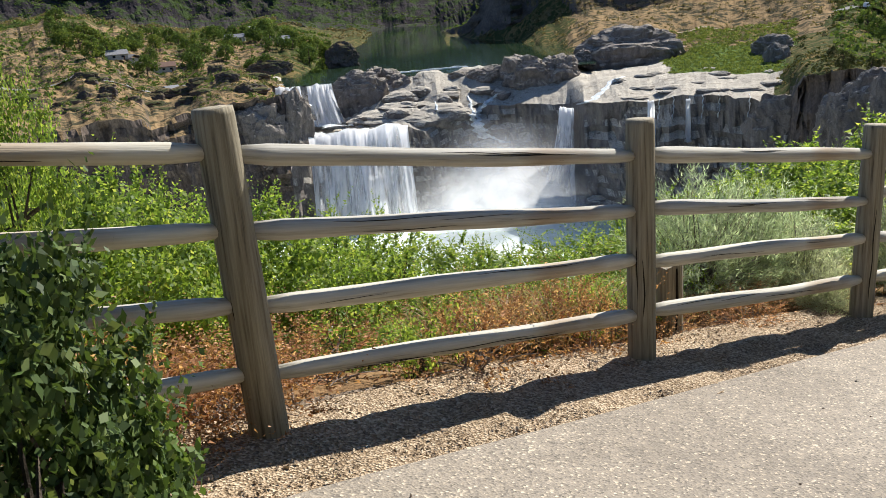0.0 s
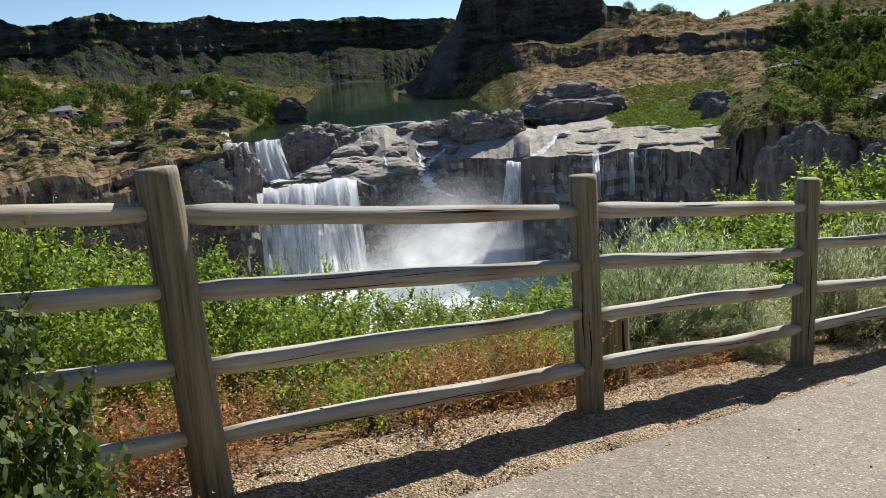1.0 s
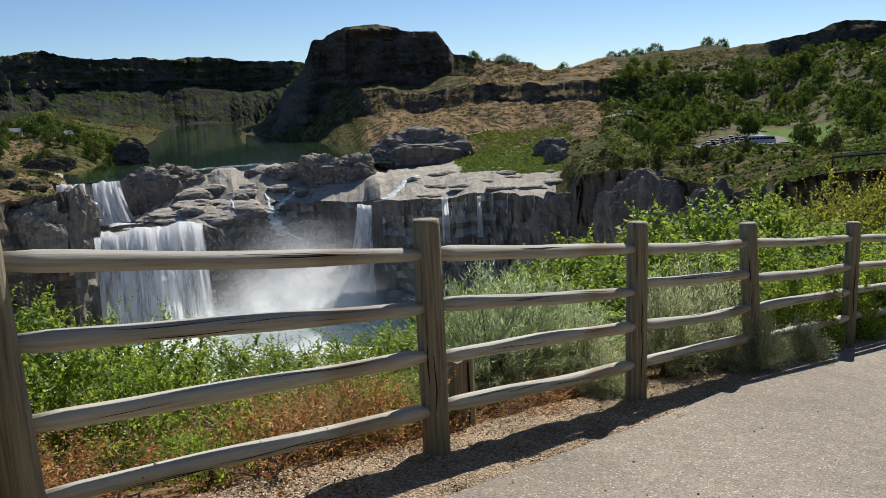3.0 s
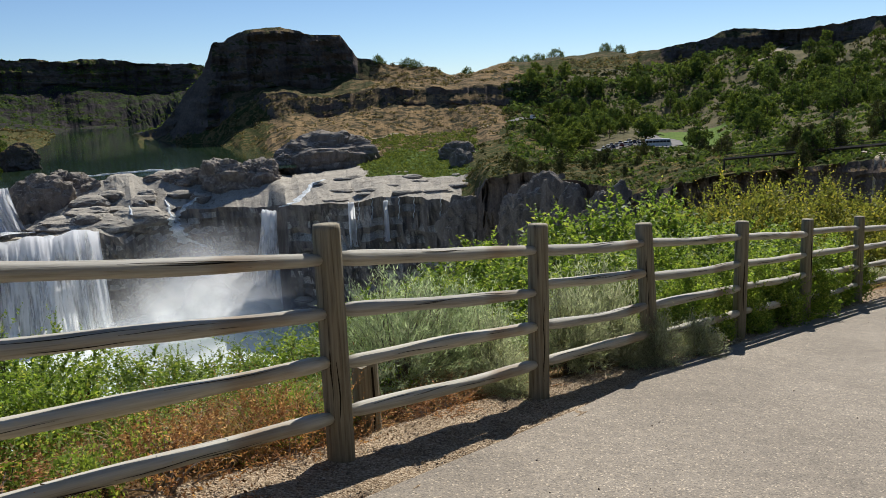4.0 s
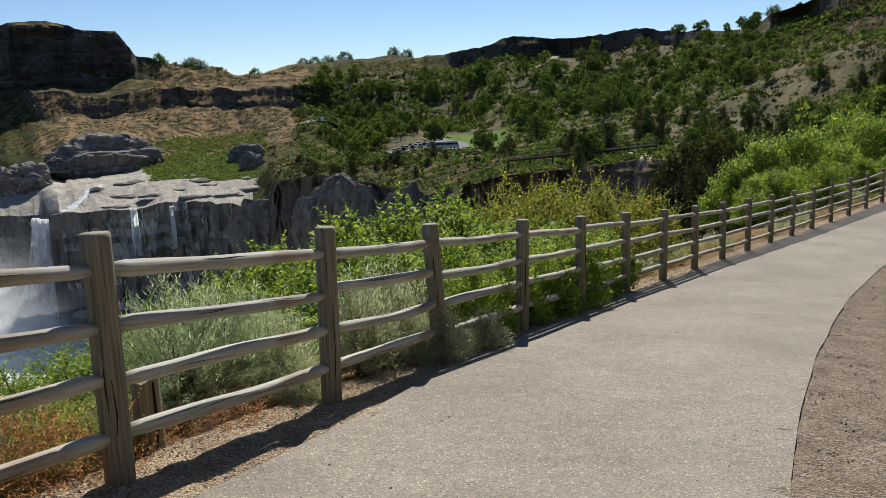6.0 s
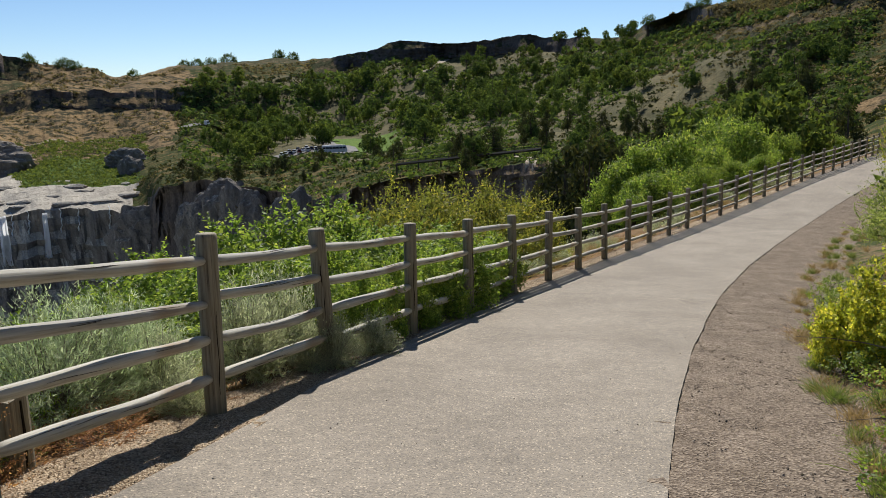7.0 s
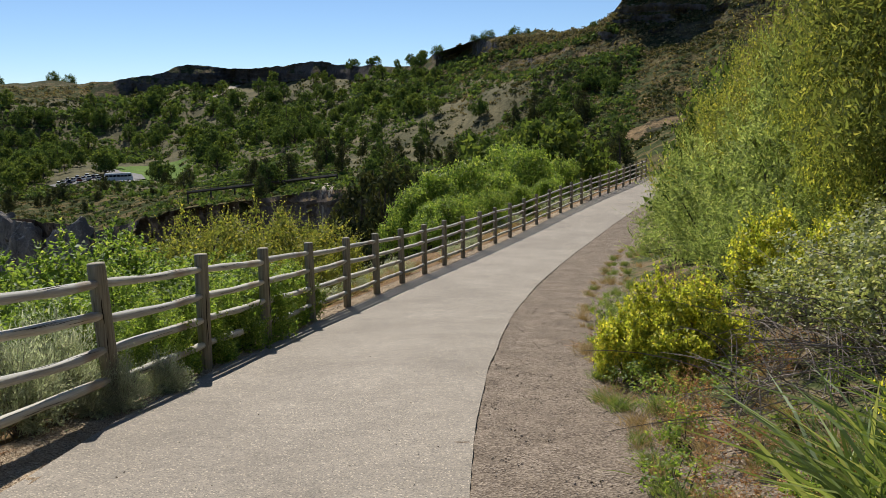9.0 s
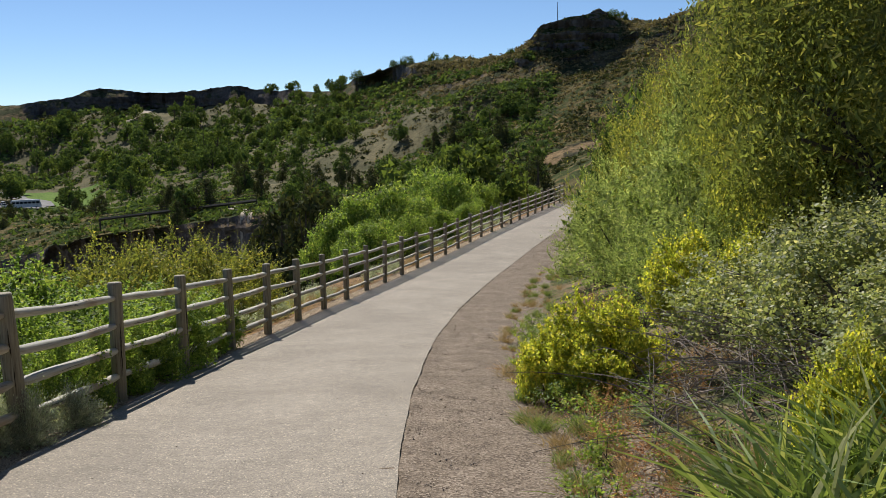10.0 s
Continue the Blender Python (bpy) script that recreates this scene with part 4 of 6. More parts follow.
# right of the path
for az, r, el, w in ((68.0, 8.7, -9.3, 0.9), (70.6, 8.5, -9.5, 0.85), (66.2, 8.8, -11.0, 0.55)):
    shrub_at("lime_shrub", az, r, el, w)
for az, r, el, w in ((75.0, 10.8, -5.0, 1.0), (78.5, 10.0, -5.2, 0.9), (85, 5.2, -10.5, 0.5)):
    shrub_at("lime_shrub", az, r, el, w)
for az, r, el, w in ((82.5, 8.2, -2.2, 1.9), (86.5, 7.4, -1.2, 1.9), (90, 6.5, -3, 1.6)):
    shrub_at("silver_shrub", az, r, el, w)
for az, r, el, w in ((69.5, 20, -4.0, 2.0), (71.5, 16.5, -3.2, 2.2), (73.5, 17, 0.3, 2.6), (71.8, 22, 0.5, 2.6), (75.5, 15.5, 1.5, 2.4), (71.2, 28, -2.0, 2.0), (73.5, 13, -4.5, 1.6), (76, 12.5, -3, 1.8), (70.4, 34, -2.8, 2.0)):
    shrub_at("willow_shrub", az, r, el, w)
for az, r, el, w in ((72.8, 24, 4.4, 3.2), (74.8, 21, 4.6, 2.8), (71.2, 31, 2.6, 3.4), (75.5, 26, 7.0, 3.4)):
    shrub_at("olive_shrub", az, r, el, w)
for az, r, el, w in ((69.9, 47, -1.4, 2.2), (70.6, 39, 0.2, 2.4), (71.4, 36, 1.4, 2.6), (72.0, 33, 2.4, 2.8), (71.6, 34, 3.4, 3.6), (72.4, 32, 4.6, 3.6), (73.3, 30, 6.2, 3.4), (74.4, 28, 7.6, 3.2),
                     (75.8, 25, 8.4, 3.0), (77.4, 23, 8.6, 2.8), (69.6, 29, -1.6, 2.4), (70.8, 27, 0.0, 2.4), (72.2, 25.5, 2.0, 2.6), (73.6, 23.5, 4.0, 2.6), (76.4, 20, 5.8, 2.4), (78.2, 18, 6.6, 2.2)):
    shrub_at("hill_shrub" if w > 3.3 or r > 32 else "olive_shrub" if w > 2.5 else "willow_shrub", az, r, el, w)
for k in range(120):
    s0, o0 = plant_rng.uniform(4, 70), 7.4 + 42 * plant_rng.uniform(0, 1) ** 1.4
    x, y = off_fence(s0, o0)
    if math.hypot(x, y) < 14:
        continue
    shrub("hill_shrub" if plant_rng.uniform() < 0.6 else "hill_olive", x, y, plant_rng.uniform(1.2, 2.9), plant_rng.uniform(1.6, 3.2), group="hillside brush")
for k in range(70):
    s0 = 1.4 + 12 * plant_rng.uniform(0, 1) ** 1.5
    x, y = off_fence(s0, plant_rng.uniform(4.25, 6.6) + 0.02 * s0)
    shrub("rust_weed" if plant_rng.uniform() < 0.4 else "green_weed", x, y, plant_rng.uniform(0.16, 0.42), plant_rng.uniform(0.3, 0.6), group="low weeds by the shoulder")


def blades(name, seed, count, length, mat, fan=0.5, width=0.012, base=0.06):
    rng = np.random.default_rng(seed)
    root = rng.normal(0, base, (count, 3)) * np.array([1, 1, 0])
    d = np.stack([rng.normal(0, fan, count), rng.normal(0, fan, count), np.ones(count)], 1)
    d /= np.linalg.norm(d, axis=1)[:, None]
    L = length * rng.uniform(0.5, 1.1, count)[:, None]
    side = np.cross(d, rng.normal(0, 1, (count, 3)))
    side /= np.linalg.norm(side, axis=1)[:, None]
    flat = d * np.array([1, 1, 0])
    rows_ = []
    for u, w in ((0, 0.8), (0.35, 1.0), (0.7, 0.7), (1.0, 0.06)):
        c = root + d * L * u + (flat * 1.2 - np.array([0, 0, 0.35])) * L * u ** 2.4 * 0.6
        rows_ += [c + side * width * w / 2, c - side * width * w / 2]
    v = np.stack(rows_, 1).reshape(-1, 3)
    f_ = np.concatenate([np.arange(count)[:, None] * 8 + np.array([[k, k + 1, k + 3, k + 2]]) for k in (0, 2, 4)])
    return mesh_of(name, v, f_, [mat])


TUFTS = {"straw_tuft": (blades("straw", 1, 90, 0.28, L_STRAW, 0.5, 0.006), "dry straw grass tuft", "grass"),
         "green_tuft": (blades("green", 2, 110, 0.30, L_GRASS, 0.4, 0.008), "fresh green grass tuft", "grass"),
         "reed_clump": (blades("reed", 3, 130, 0.85, L_GRASS, 0.45, 0.022, 0.12), "long-bladed green grass clump by the path", "grass")}


def tuft(key, x, y, scale=1.0, group=""):
    me_, label, category = TUFTS[key]
    ob = new(key, me_)
    ob.matrix_basis = Matrix.Translation((x, y, ground_z(x, y))) @ Matrix.Rotation(plant_rng.uniform(0, 6.3), 4, "Z") @ Matrix.Scale(scale, 4)
    return tagged(ob, label, category, group)


for az, r, sc in ((83.0, 3.9, 1.0), (86, 3.6, 1.1), (80.5, 4.3, 0.7), (88.5, 4.4, 1.0), (84.5, 4.6, 0.8)):
    tuft("reed_clump", *polar(az, r), sc)
for k in range(190):
    s0 = 1.4 + 25 * plant_rng.uniform(0, 1) ** 1.6
    tuft("straw_tuft" if plant_rng.uniform() < 0.6 else "green_tuft", *off_fence(s0, 4.08 + 0.015 * s0 + 1.3 * plant_rng.uniform(0, 1) ** 1.5), plant_rng.uniform(0.35, 0.9), "grass along the shoulder")
for k in range(70):
    tuft("straw_tuft", *off_fence(plant_rng.uniform(0.2, 3.4), plant_rng.uniform(-2.2, -0.5)), plant_rng.uniform(0.7, 1.5), "dry grass behind the fence")
for k in range(50):
    tuft("straw_tuft" if plant_rng.uniform() < 0.7 else "green_tuft", *off_fence(plant_rng.uniform(4, 34), plant_rng.uniform(-1.8, -0.3)), plant_rng.uniform(0.6, 1.6), "dry grass behind the fence")

# tangle of dead stems on the slope
sticks = []
tw = np.random.default_rng(5)
for k in range(420):
    az, r = tw.uniform(72.5, 85), tw.uniform(5.6, 9.5)
    x, y = polar(az, r)
    z = ground_z(x, y)
    h = tw.uniform(0, 2 * np.pi)
    L = tw.uniform(0.4, 1.1)
    u = np.linspace(0, 1, 6)[:, None]
    p0 = np.array([x, y, z + tw.uniform(0.0, 0.35)])
    sticks.append(tube(p0 + u * L * np.array([np.cos(h), np.sin(h), tw.uniform(-0.1, 0.5)]) + np.array([0, 0, 1]) * (u * (1 - u)) * tw.uniform(0, 0.6), np.linspace(0.005, 0.002, 6), 4))
tagged(new("dead_stems", mesh_of("dead_stems", *joined(sticks), [M_TWIG])), "tangle of grey dead stems on the slope", "dead stems", kind="stuff")


# ---- canyon: places on the sheet ----
GRID = pts.reshape(len(RR), len(AZ), 3)
GR = np.hypot(GRID[..., 0], GRID[..., 1])


def canyon_z(az, r):
    j = int(np.argmin(np.abs(AZ - az)))
    return float(np.interp(r, np.maximum.accumulate(GR[:, j]), GRID[:, j, 2]))


def canyon_at(az, r, sink=0.3):
    x, y = polar(az, r)
    return x, y, canyon_z(az, r) - sink


ROW0 = np.concatenate([[0], np.cumsum(STEPS)])
LEFT_J, RIGHT_J = int(np.searchsorted(AZ, -15)), int(np.searchsorted(AZ, 22))


# ---- water that falls ----
M_FALL, n, l, b = nodes_of("falling_white_water")
uv = n.new("ShaderNodeAttribute")
uv.attribute_name = "flow"
mp = n.new("ShaderNodeMapping")
mp.inputs["Scale"].default_value = (0.26, 0.025, 1.0)
l.new(uv.outputs["Vector"], mp.inputs[0])
tx = n.new("ShaderNodeTexNoise")
tx.inputs["Scale"].default_value, tx.inputs["Detail"].default_value, tx.inputs["Roughness"].default_value = 1.0, 6.0, 0.65
l.new(mp.outputs[0], tx.inputs[0])
l.new(ramp(n, l, tx.outputs[0], [(0.3, (0.78, 0.82, 0.85)), (0.55, (0.96, 0.96, 0.97))]), b.inputs["Base Color"])
b.inputs["Roughness"].default_value = 0.6
glow = n.new("ShaderNodeBsdfTranslucent")
glow.inputs[0].default_value = (0.95, 0.96, 0.97, 1)
both = n.new("ShaderNodeMixShader")
both.inputs[0].default_value = 0.6
l.new(b.outputs[0], both.inputs[1])
l.new(glow.outputs[0], both.inputs[2])
clear = n.new("ShaderNodeBsdfTransparent")
down = n.new("ShaderNodeSeparateXYZ")
l.new(uv.outputs["Vector"], down.inputs[0])
lip_white = n.new("ShaderNodeMapRange")
lip_white.inputs["From Min"].default_value, lip_white.inputs["From Max"].default_value = 3.0, 13.0
lip_white.inputs["To Min"].default_value, lip_white.inputs["To Max"].default_value = 0.22, 0.02
l.new(down.outputs[1], lip_white.inputs[0])
dense = n.new("ShaderNodeMath")
dense.operation = "ADD"
l.new(tx.outputs[0], dense.inputs[0])
l.new(lip_white.outputs[0], dense.inputs[1])
veil = n.new("ShaderNodeMixShader")
l.new(ramp(n, l, dense.outputs[0], [(0.43, (0.06, 0.06, 0.06)), (0.56, (1, 1, 1))]), veil.inputs[0])
l.new(clear.outputs[0], veil.inputs[1])
l.new(both.outputs[0], veil.inputs[2])
l.new(veil.outputs[0], n["Material Output"].inputs[0])
b.inputs["Alpha"].default_value = 1.0
bump(n, l, b, tx.outputs[0], 0.6, 1.0)
M_RAPID = mottled("foaming_rapid", (0.45, 0.5, 0.5), (0.85, 0.87, 0.88), 3.0, 0.6, 0.5, 0.2)


def curtain(name, left, right, top, foot, out, label, seed, n_u=70, n_v=36, sag=0.0, flare=0.12, drift=0.0):
    """A sheet of water from a lip between two (bearing, distance) ends, at heights under the eye."""
    u, v = np.meshgrid(np.linspace(0, 1, n_u), np.linspace(0, 1, n_v))
    az = left[0] + (right[0] - left[0]) * u
    r = left[1] + (right[1] - left[1]) * u - abs(right[0] - left[0]) * 0.9 * np.sin(np.pi * u)
    lip = top + sag * np.sin(np.pi * u) + min(1.6, abs(right[0] - left[0]) * 0.5) * fbm(np.stack([u.ravel() * 5, u.ravel() * 0, u.ravel() * 0 + seed], 1), 1.0, 3, seed + 50).reshape(u.shape)
    wob = fbm(np.stack([u.ravel() * 12, v.ravel() * 0.6, v.ravel() * 0 + seed], 1), 1.0, 4, seed).reshape(u.shape)
    fall = np.clip((v - 0.12) / 0.88, 0, 1)
    az = az + (0.22 * wob + flare * (u - 0.5) * fall + drift * fall) * (0.25 + fall)
    r = r + 4.0 * np.clip(0.12 - v, 0, 1) / 0.12 - out * np.sqrt(fall) - (3.2 + 0.1 * out) * wob * (0.3 + fall)
    z = EYE + lip - (lip - foot) * fall ** 1.15 + 0.5 * wob * (1 - fall)
    a_ = np.radians(az)
    me_ = mesh_of(name, np.stack([(r * np.sin(a_)).ravel(), (r * np.cos(a_)).ravel(), z.ravel()], 1), grid_faces(n_v, n_u), [M_FALL], smooth=True)
    at = me_.attributes.new("flow", "FLOAT_VECTOR", "POINT")
    width = abs(right[0] - left[0]) * 6.8
    at.data.foreach_set("vector", np.stack([u.ravel() * width, v.ravel() * (lip - foot).ravel(), np.full(u.size, seed * 3.7)], 1).astype(np.float32).ravel())
    return tagged(new(name, me_), label, "waterfall", "waterfalls")


MAIN = "broad white waterfall over the dark cliff"
curtain("waterfall", (-10.2, 386), (-3.5, 385), -52.3, -91, 26, MAIN, 1, 110, 44, 0.6, 0.5)
curtain("waterfall", (-10.0, 389), (-3.7, 388), -52.8, -91, 22, MAIN, 2, 110, 44, 0.6, 0.3)
curtain("waterfall", (-11.9, 426), (-10.3, 426), -34.2, -51.5, 7, "short upper white waterfall beside a grey rock", 3)
curtain("waterfall", (-9.9, 426), (-8.3, 426), -34.2, -51.5, 14, "short upper white waterfall beside a grey rock", 4, flare=0.5, drift=0.3)
curtain("waterfall", (6.6, 380), (7.5, 372), -47.5, -91, 18, "narrow white waterfall plunging into mist", 5, 30, 44, 0.0, 1.1, -0.7)
curtain("waterfall", (6.5, 383), (7.4, 376), -48.5, -91, 14, "narrow white waterfall plunging into mist", 6, 30, 44, 0.0, 1.3, -0.9)
curtain("waterfall", (12.2, 345), (12.6, 345), -42.5, -60, 1.5, "thin thread of water down the cliff", 8, 8, 20)
curtain("waterfall", (14.6, 342), (14.9, 342), -42, -58, 1.5, "thin thread of water down the cliff", 9, 8, 20)


def cascade(line, width, label):
    """White water that runs over rock along (bearing, distance, height under the eye)."""
    line = np.array(line, float)
    t_ = np.linspace(0, len(line) - 1, 30)
    az, r, z = (np.interp(t_, np.arange(len(line)), line[:, c]) for c in range(3))
    az = az + 0.12 * fbm(np.stack([t_ * 2, t_ * 0, t_ * 0 + width], 1), 1.0, 3, 9)
    u = np.linspace(-1, 1, 6)
    W = width * (0.7 + 0.5 * fbm(np.stack([t_ * 3, t_ * 0, t_ * 0 + 5], 1), 1.0, 3, 8))
    A = np.radians(az[:, None] + np.degrees(W[:, None] * u / r[:, None]))
    Z = EYE + z[:, None] + 0.8 * (1 - u ** 2) + 0.25 * fbm(np.stack([t_[:, None] * 6 + u * 0, u + t_[:, None] * 0, u * 0 + t_[:, None] * 0], -1).reshape(-1, 3), 1, 3, 7).reshape(30, 6)
    R_ = r[:, None] + 0 * u
    tagged(new("cascade", mesh_of("cascade", np.stack([(R_ * np.sin(A)).ravel(), (R_ * np.cos(A)).ravel(), Z.ravel()], 1), grid_faces(30, 6)[:, ::-1], [M_RAPID], smooth=True)), label, "cascade", "cascades")


cascade([(-4.0, 452, -33.6), (-1.5, 456, -33.4), (0.5, 462, -33.4)], 2.6, "white riffle at the river lip")
cascade([(-10.2, 424, -51.3), (-9.3, 412, -51.6), (-8.0, 400, -51.8)], 9.0, "foaming water between two falls")
cascade([(-7.0, 402, -51.9), (-5.0, 400, -51.9), (-3.8, 396, -51.9)], 5.0, "foaming water above the main lip")

# spray: soft layers drifting up from the foot of the falls
M_SPRAY, n, l, b = nodes_of("white_spray")
b.inputs["Base Color"].default_value = (0.92, 0.94, 0.95, 1)
b.inputs["Roughness"].default_value = 0.9
at = n.new("ShaderNodeAttribute")
at.attribute_name = "spray_amount"
glow = n.new("ShaderNodeBsdfTranslucent")
glow.inputs[0].default_value = (0.95, 0.96, 0.97, 1)
both = n.new("ShaderNodeMixShader")
both.inputs[0].default_value = 0.6
l.new(b.outputs[0], both.inputs[1])
l.new(glow.outputs[0], both.inputs[2])
wisp = ramp(n, l, noise_node(n, l, 16.0, 5.0, 0.6), [(0.3, (0.45, 0.45, 0.45)), (0.68, (1, 1, 1))])
thin = n.new("ShaderNodeMath")
thin.operation = "MULTIPLY"
l.new(at.outputs["Fac"], thin.inputs[0])
l.new(wisp, thin.inputs[1])
veil = n.new("ShaderNodeMixShader")
l.new(thin.outputs[0], veil.inputs[0])
l.new(n.new("ShaderNodeBsdfTransparent").outputs[0], veil.inputs[1])
l.new(both.outputs[0], veil.inputs[2])
l.new(veil.outputs[0], n["Material Output"].inputs[0])


def drift_of_spray(reach, seed, strength):
    """One billowing layer of spray, thick at the water and thinning upwards and sideways."""
    az, h = np.meshgrid(np.linspace(-8, 11, 70), np.linspace(0, 46, 30))
    q = np.stack([az.ravel() * 5, h.ravel(), np.full(az.size, seed * 40.0)], 1)
    r = reach + 7.0 * fbm(q, 22.0, 3, seed).reshape(az.shape) - 0.15 * h
    swell = np.exp(-((az - 2.6) / 4.2) ** 2)
    tall = 7.0 + 21.0 * swell
    thick = strength * np.clip(1.25 * np.exp(-(h / tall) ** 1.4) * (0.45 + 0.55 * swell), 0, 1)
    thick = thick * np.clip((az + 8) / 4, 0, 1) * np.clip((11 - az) / 4, 0, 1) * np.clip((46 - h) / 12, 0, 1)
    a_ = np.radians(az)
    me = mesh_of("spray", np.stack([(r * np.sin(a_)).ravel(), (r * np.cos(a_)).ravel(), (POOL_Z + 0.3 + h).ravel()], 1), grid_faces(*az.shape), [M_SPRAY], smooth=True)
    me.attributes.new("spray_amount", "FLOAT", "POINT").data.foreach_set("value", thick.ravel().astype(np.float32))
    tagged(new("spray", me), "white spray rising from the foot of the falls", "spray", kind="stuff")


drift_of_spray(356, 21, 0.8)
drift_of_spray(345, 22, 0.7)
drift_of_spray(334, 23, 0.55)
rng = np.random.default_rng(21)


# ---- rocks ----
def rock(az, r, z0, wide, deep, high, label, mat=None, seed=0):
    bm = bmesh.new()
    bmesh.ops.create_icosphere(bm, subdivisions=5 if wide > 16 and high > 8 else 4 if high > 4 else 3, radius=1.0)
    v = np.array([q.co[:] for q in bm.verts])
    box = np.sign(v) * np.abs(v) ** 0.86
    d = 1.06 + (0.2 if mat is M_PALE else 0.26) * fbm(v + seed * 5.1, 0.7, 5, seed, 0.48 if mat is M_PALE else 0.62) + 0.05 * fbm(v * np.array([1, 1, 0.5]) + seed, 0.2, 3, seed + 3)
    box = box * d[:, None] * np.array([wide / 2, deep / 2, high / 2])
    for q, p in zip(bm.verts, box):
        q.co = p
    me_ = bpy.data.meshes.new("rock")
    bm.to_mesh(me_)
    bm.free()
    me_.materials.append(mat or M_BOULDER)
    ob = new("rock", me_)
    x, y = polar(az, r)
    ob.matrix_basis = Matrix.Translation((x, y, EYE + z0 + high * 0.5 - 0.12 * high)) @ Matrix.Rotation(-radians(az), 4, "Z")
    RIVER_ROCKS.append(ob)
    return tagged(ob, label, "rock", "river rocks")


# boulder sides take darker tones than the tops, with their shading painted in
M_BOULDER = terrain("river_boulder", (0.38, 0.335, 0.28), (0.28, 0.245, 0.21), (0.14, 0.125, 0.09), (0.105, 0.092, 0.082), (0.28, 0.243, 0.21), 9.0, 0.56, 0.5)
RIVER_ROCKS = []
GREY = "dark grey basalt outcrop between the falls"
rock(-6.5, 428, -51, 24, 16, 23, GREY, seed=1)
rock(-4.3, 408, -57.5, 44, 30, 12.5, "broad pale water-worn rock hump between the falls", M_PALE, seed=21)
rock(-1.2, 412, -57, 30, 26, 12, "broad pale water-worn rock hump between the falls", M_PALE, seed=22)
rock(-4.4, 442, -40, 12, 10, 10, GREY, seed=2)
rock(-5.3, 446, -38, 10, 9, 10, GREY, seed=14)
rock(4.6, 432, -46, 26, 22, 20, GREY, seed=3)
rock(6.6, 430, -44, 18, 18, 17, GREY, seed=4)
rock(2.0, 438, -42, 20, 14, 11, GREY, seed=5)
rock(0.3, 442, -40, 15, 10, 7, GREY, seed=6)
rock(-2.2, 440, -42, 14, 10, 8, GREY, seed=15)
rock(-3.6, 436, -42, 9, 8, 8, GREY, seed=16)
rock(11.2, 475, -41, 50, 26, 23, "rounded grey rock knoll above the ledges", seed=7)
rock(8.7, 470, -40, 18, 16, 13, "rounded grey rock knoll above the ledges", seed=8)
rock(20.0, 420, -40.5, 10, 9, 14, "upright square boulder on the meadow edge", seed=9)
rock(19.6, 470, -40, 18, 12, 14, "dark boulder behind the reed meadow", seed=10)
rock(-7.4, 560, -35, 20, 14, 16, "black rock point at the river's edge", M_RIM, seed=11)
rock(-12.0, 520, -36, 24, 14, 12, "black rock point at the river's edge", M_RIM, seed=12)
rock(20.3, 330, -62, 20, 12, 22, "rounded rock buttress on the canyon wall", seed=13)
rock(-11.3, 384, -62, 18, 16, 30, "fluted dark rock pillar beside the main fall", seed=17)
rock(-13.2, 376, -60, 22, 16, 26, "fluted dark rock pillar beside the main fall", seed=18)
for k in range(26):
    az = rng.uniform(9, 20)
    r = rng.uniform(348, 400)
    w = rng.uniform(3, 12)
    z = canyon_z(az, r) - EYE
    rock(az, r, z - 1.0, w, w * 0.7, rng.uniform(1.2, 2.8), "low water-worn ledge of pale rock", M_PALE, seed=30 + k)

for k in range(30):
    az = rng.uniform(-6.6, 3.0)
    r = rng.uniform(394, 426)
    w = rng.uniform(6, 17)
    z = canyon_z(az, r) - EYE
    rock(az, r, z - 2.2, w, w * 0.8, rng.uniform(3.0, 6.5), "smooth pale rock hump between the falls", M_PALE, seed=70 + k)
for k in range(40):
    az = rng.uniform(-28, -12)
    r = rng.uniform(390, 470)
    w = rng.uniform(5, 14)
    z = canyon_z(az, r) - EYE
    rock(az, r, z - 1.5, w, w * 0.8, rng.uniform(2.5, 6), "dark lava outcrop on the dry bank", M_RIM, seed=120 + k)
for k in range(8):
    az = rng.uniform(21, 35)
    r = float(line_at(4, np.array([az]))[0][0]) - 4
    z = canyon_z(az, r + 8) - EYE
    rock(az, r, z - 26, rng.uniform(12, 22), 10, rng.uniform(24, 30), "fluted brown buttress of the canyon wall", M_BOULDER, seed=150 + k)

# ---- thin white water that hugs the rock ----
ROCK_TREE = BVHTree.FromPolygons(*(lambda v, f_: (v.tolist(), f_.tolist()))(*joined(
    [(GRID[ROW0[3]:ROW0[7] + 1, LEFT_J:RIGHT_J].reshape(-1, 3), grid_faces(ROW0[7] + 1 - ROW0[3], RIGHT_J - LEFT_J)[:, [0, 1, 2]]),
     (GRID[ROW0[3]:ROW0[7] + 1, LEFT_J:RIGHT_J].reshape(-1, 3), grid_faces(ROW0[7] + 1 - ROW0[3], RIGHT_J - LEFT_J)[:, [0, 2, 3]])]
    + [(np.array([(o.matrix_basis @ q.co)[:] for q in o.data.vertices]), np.array([p.vertices[:] for p in o.data.polygons])) for o in RIVER_ROCKS])))


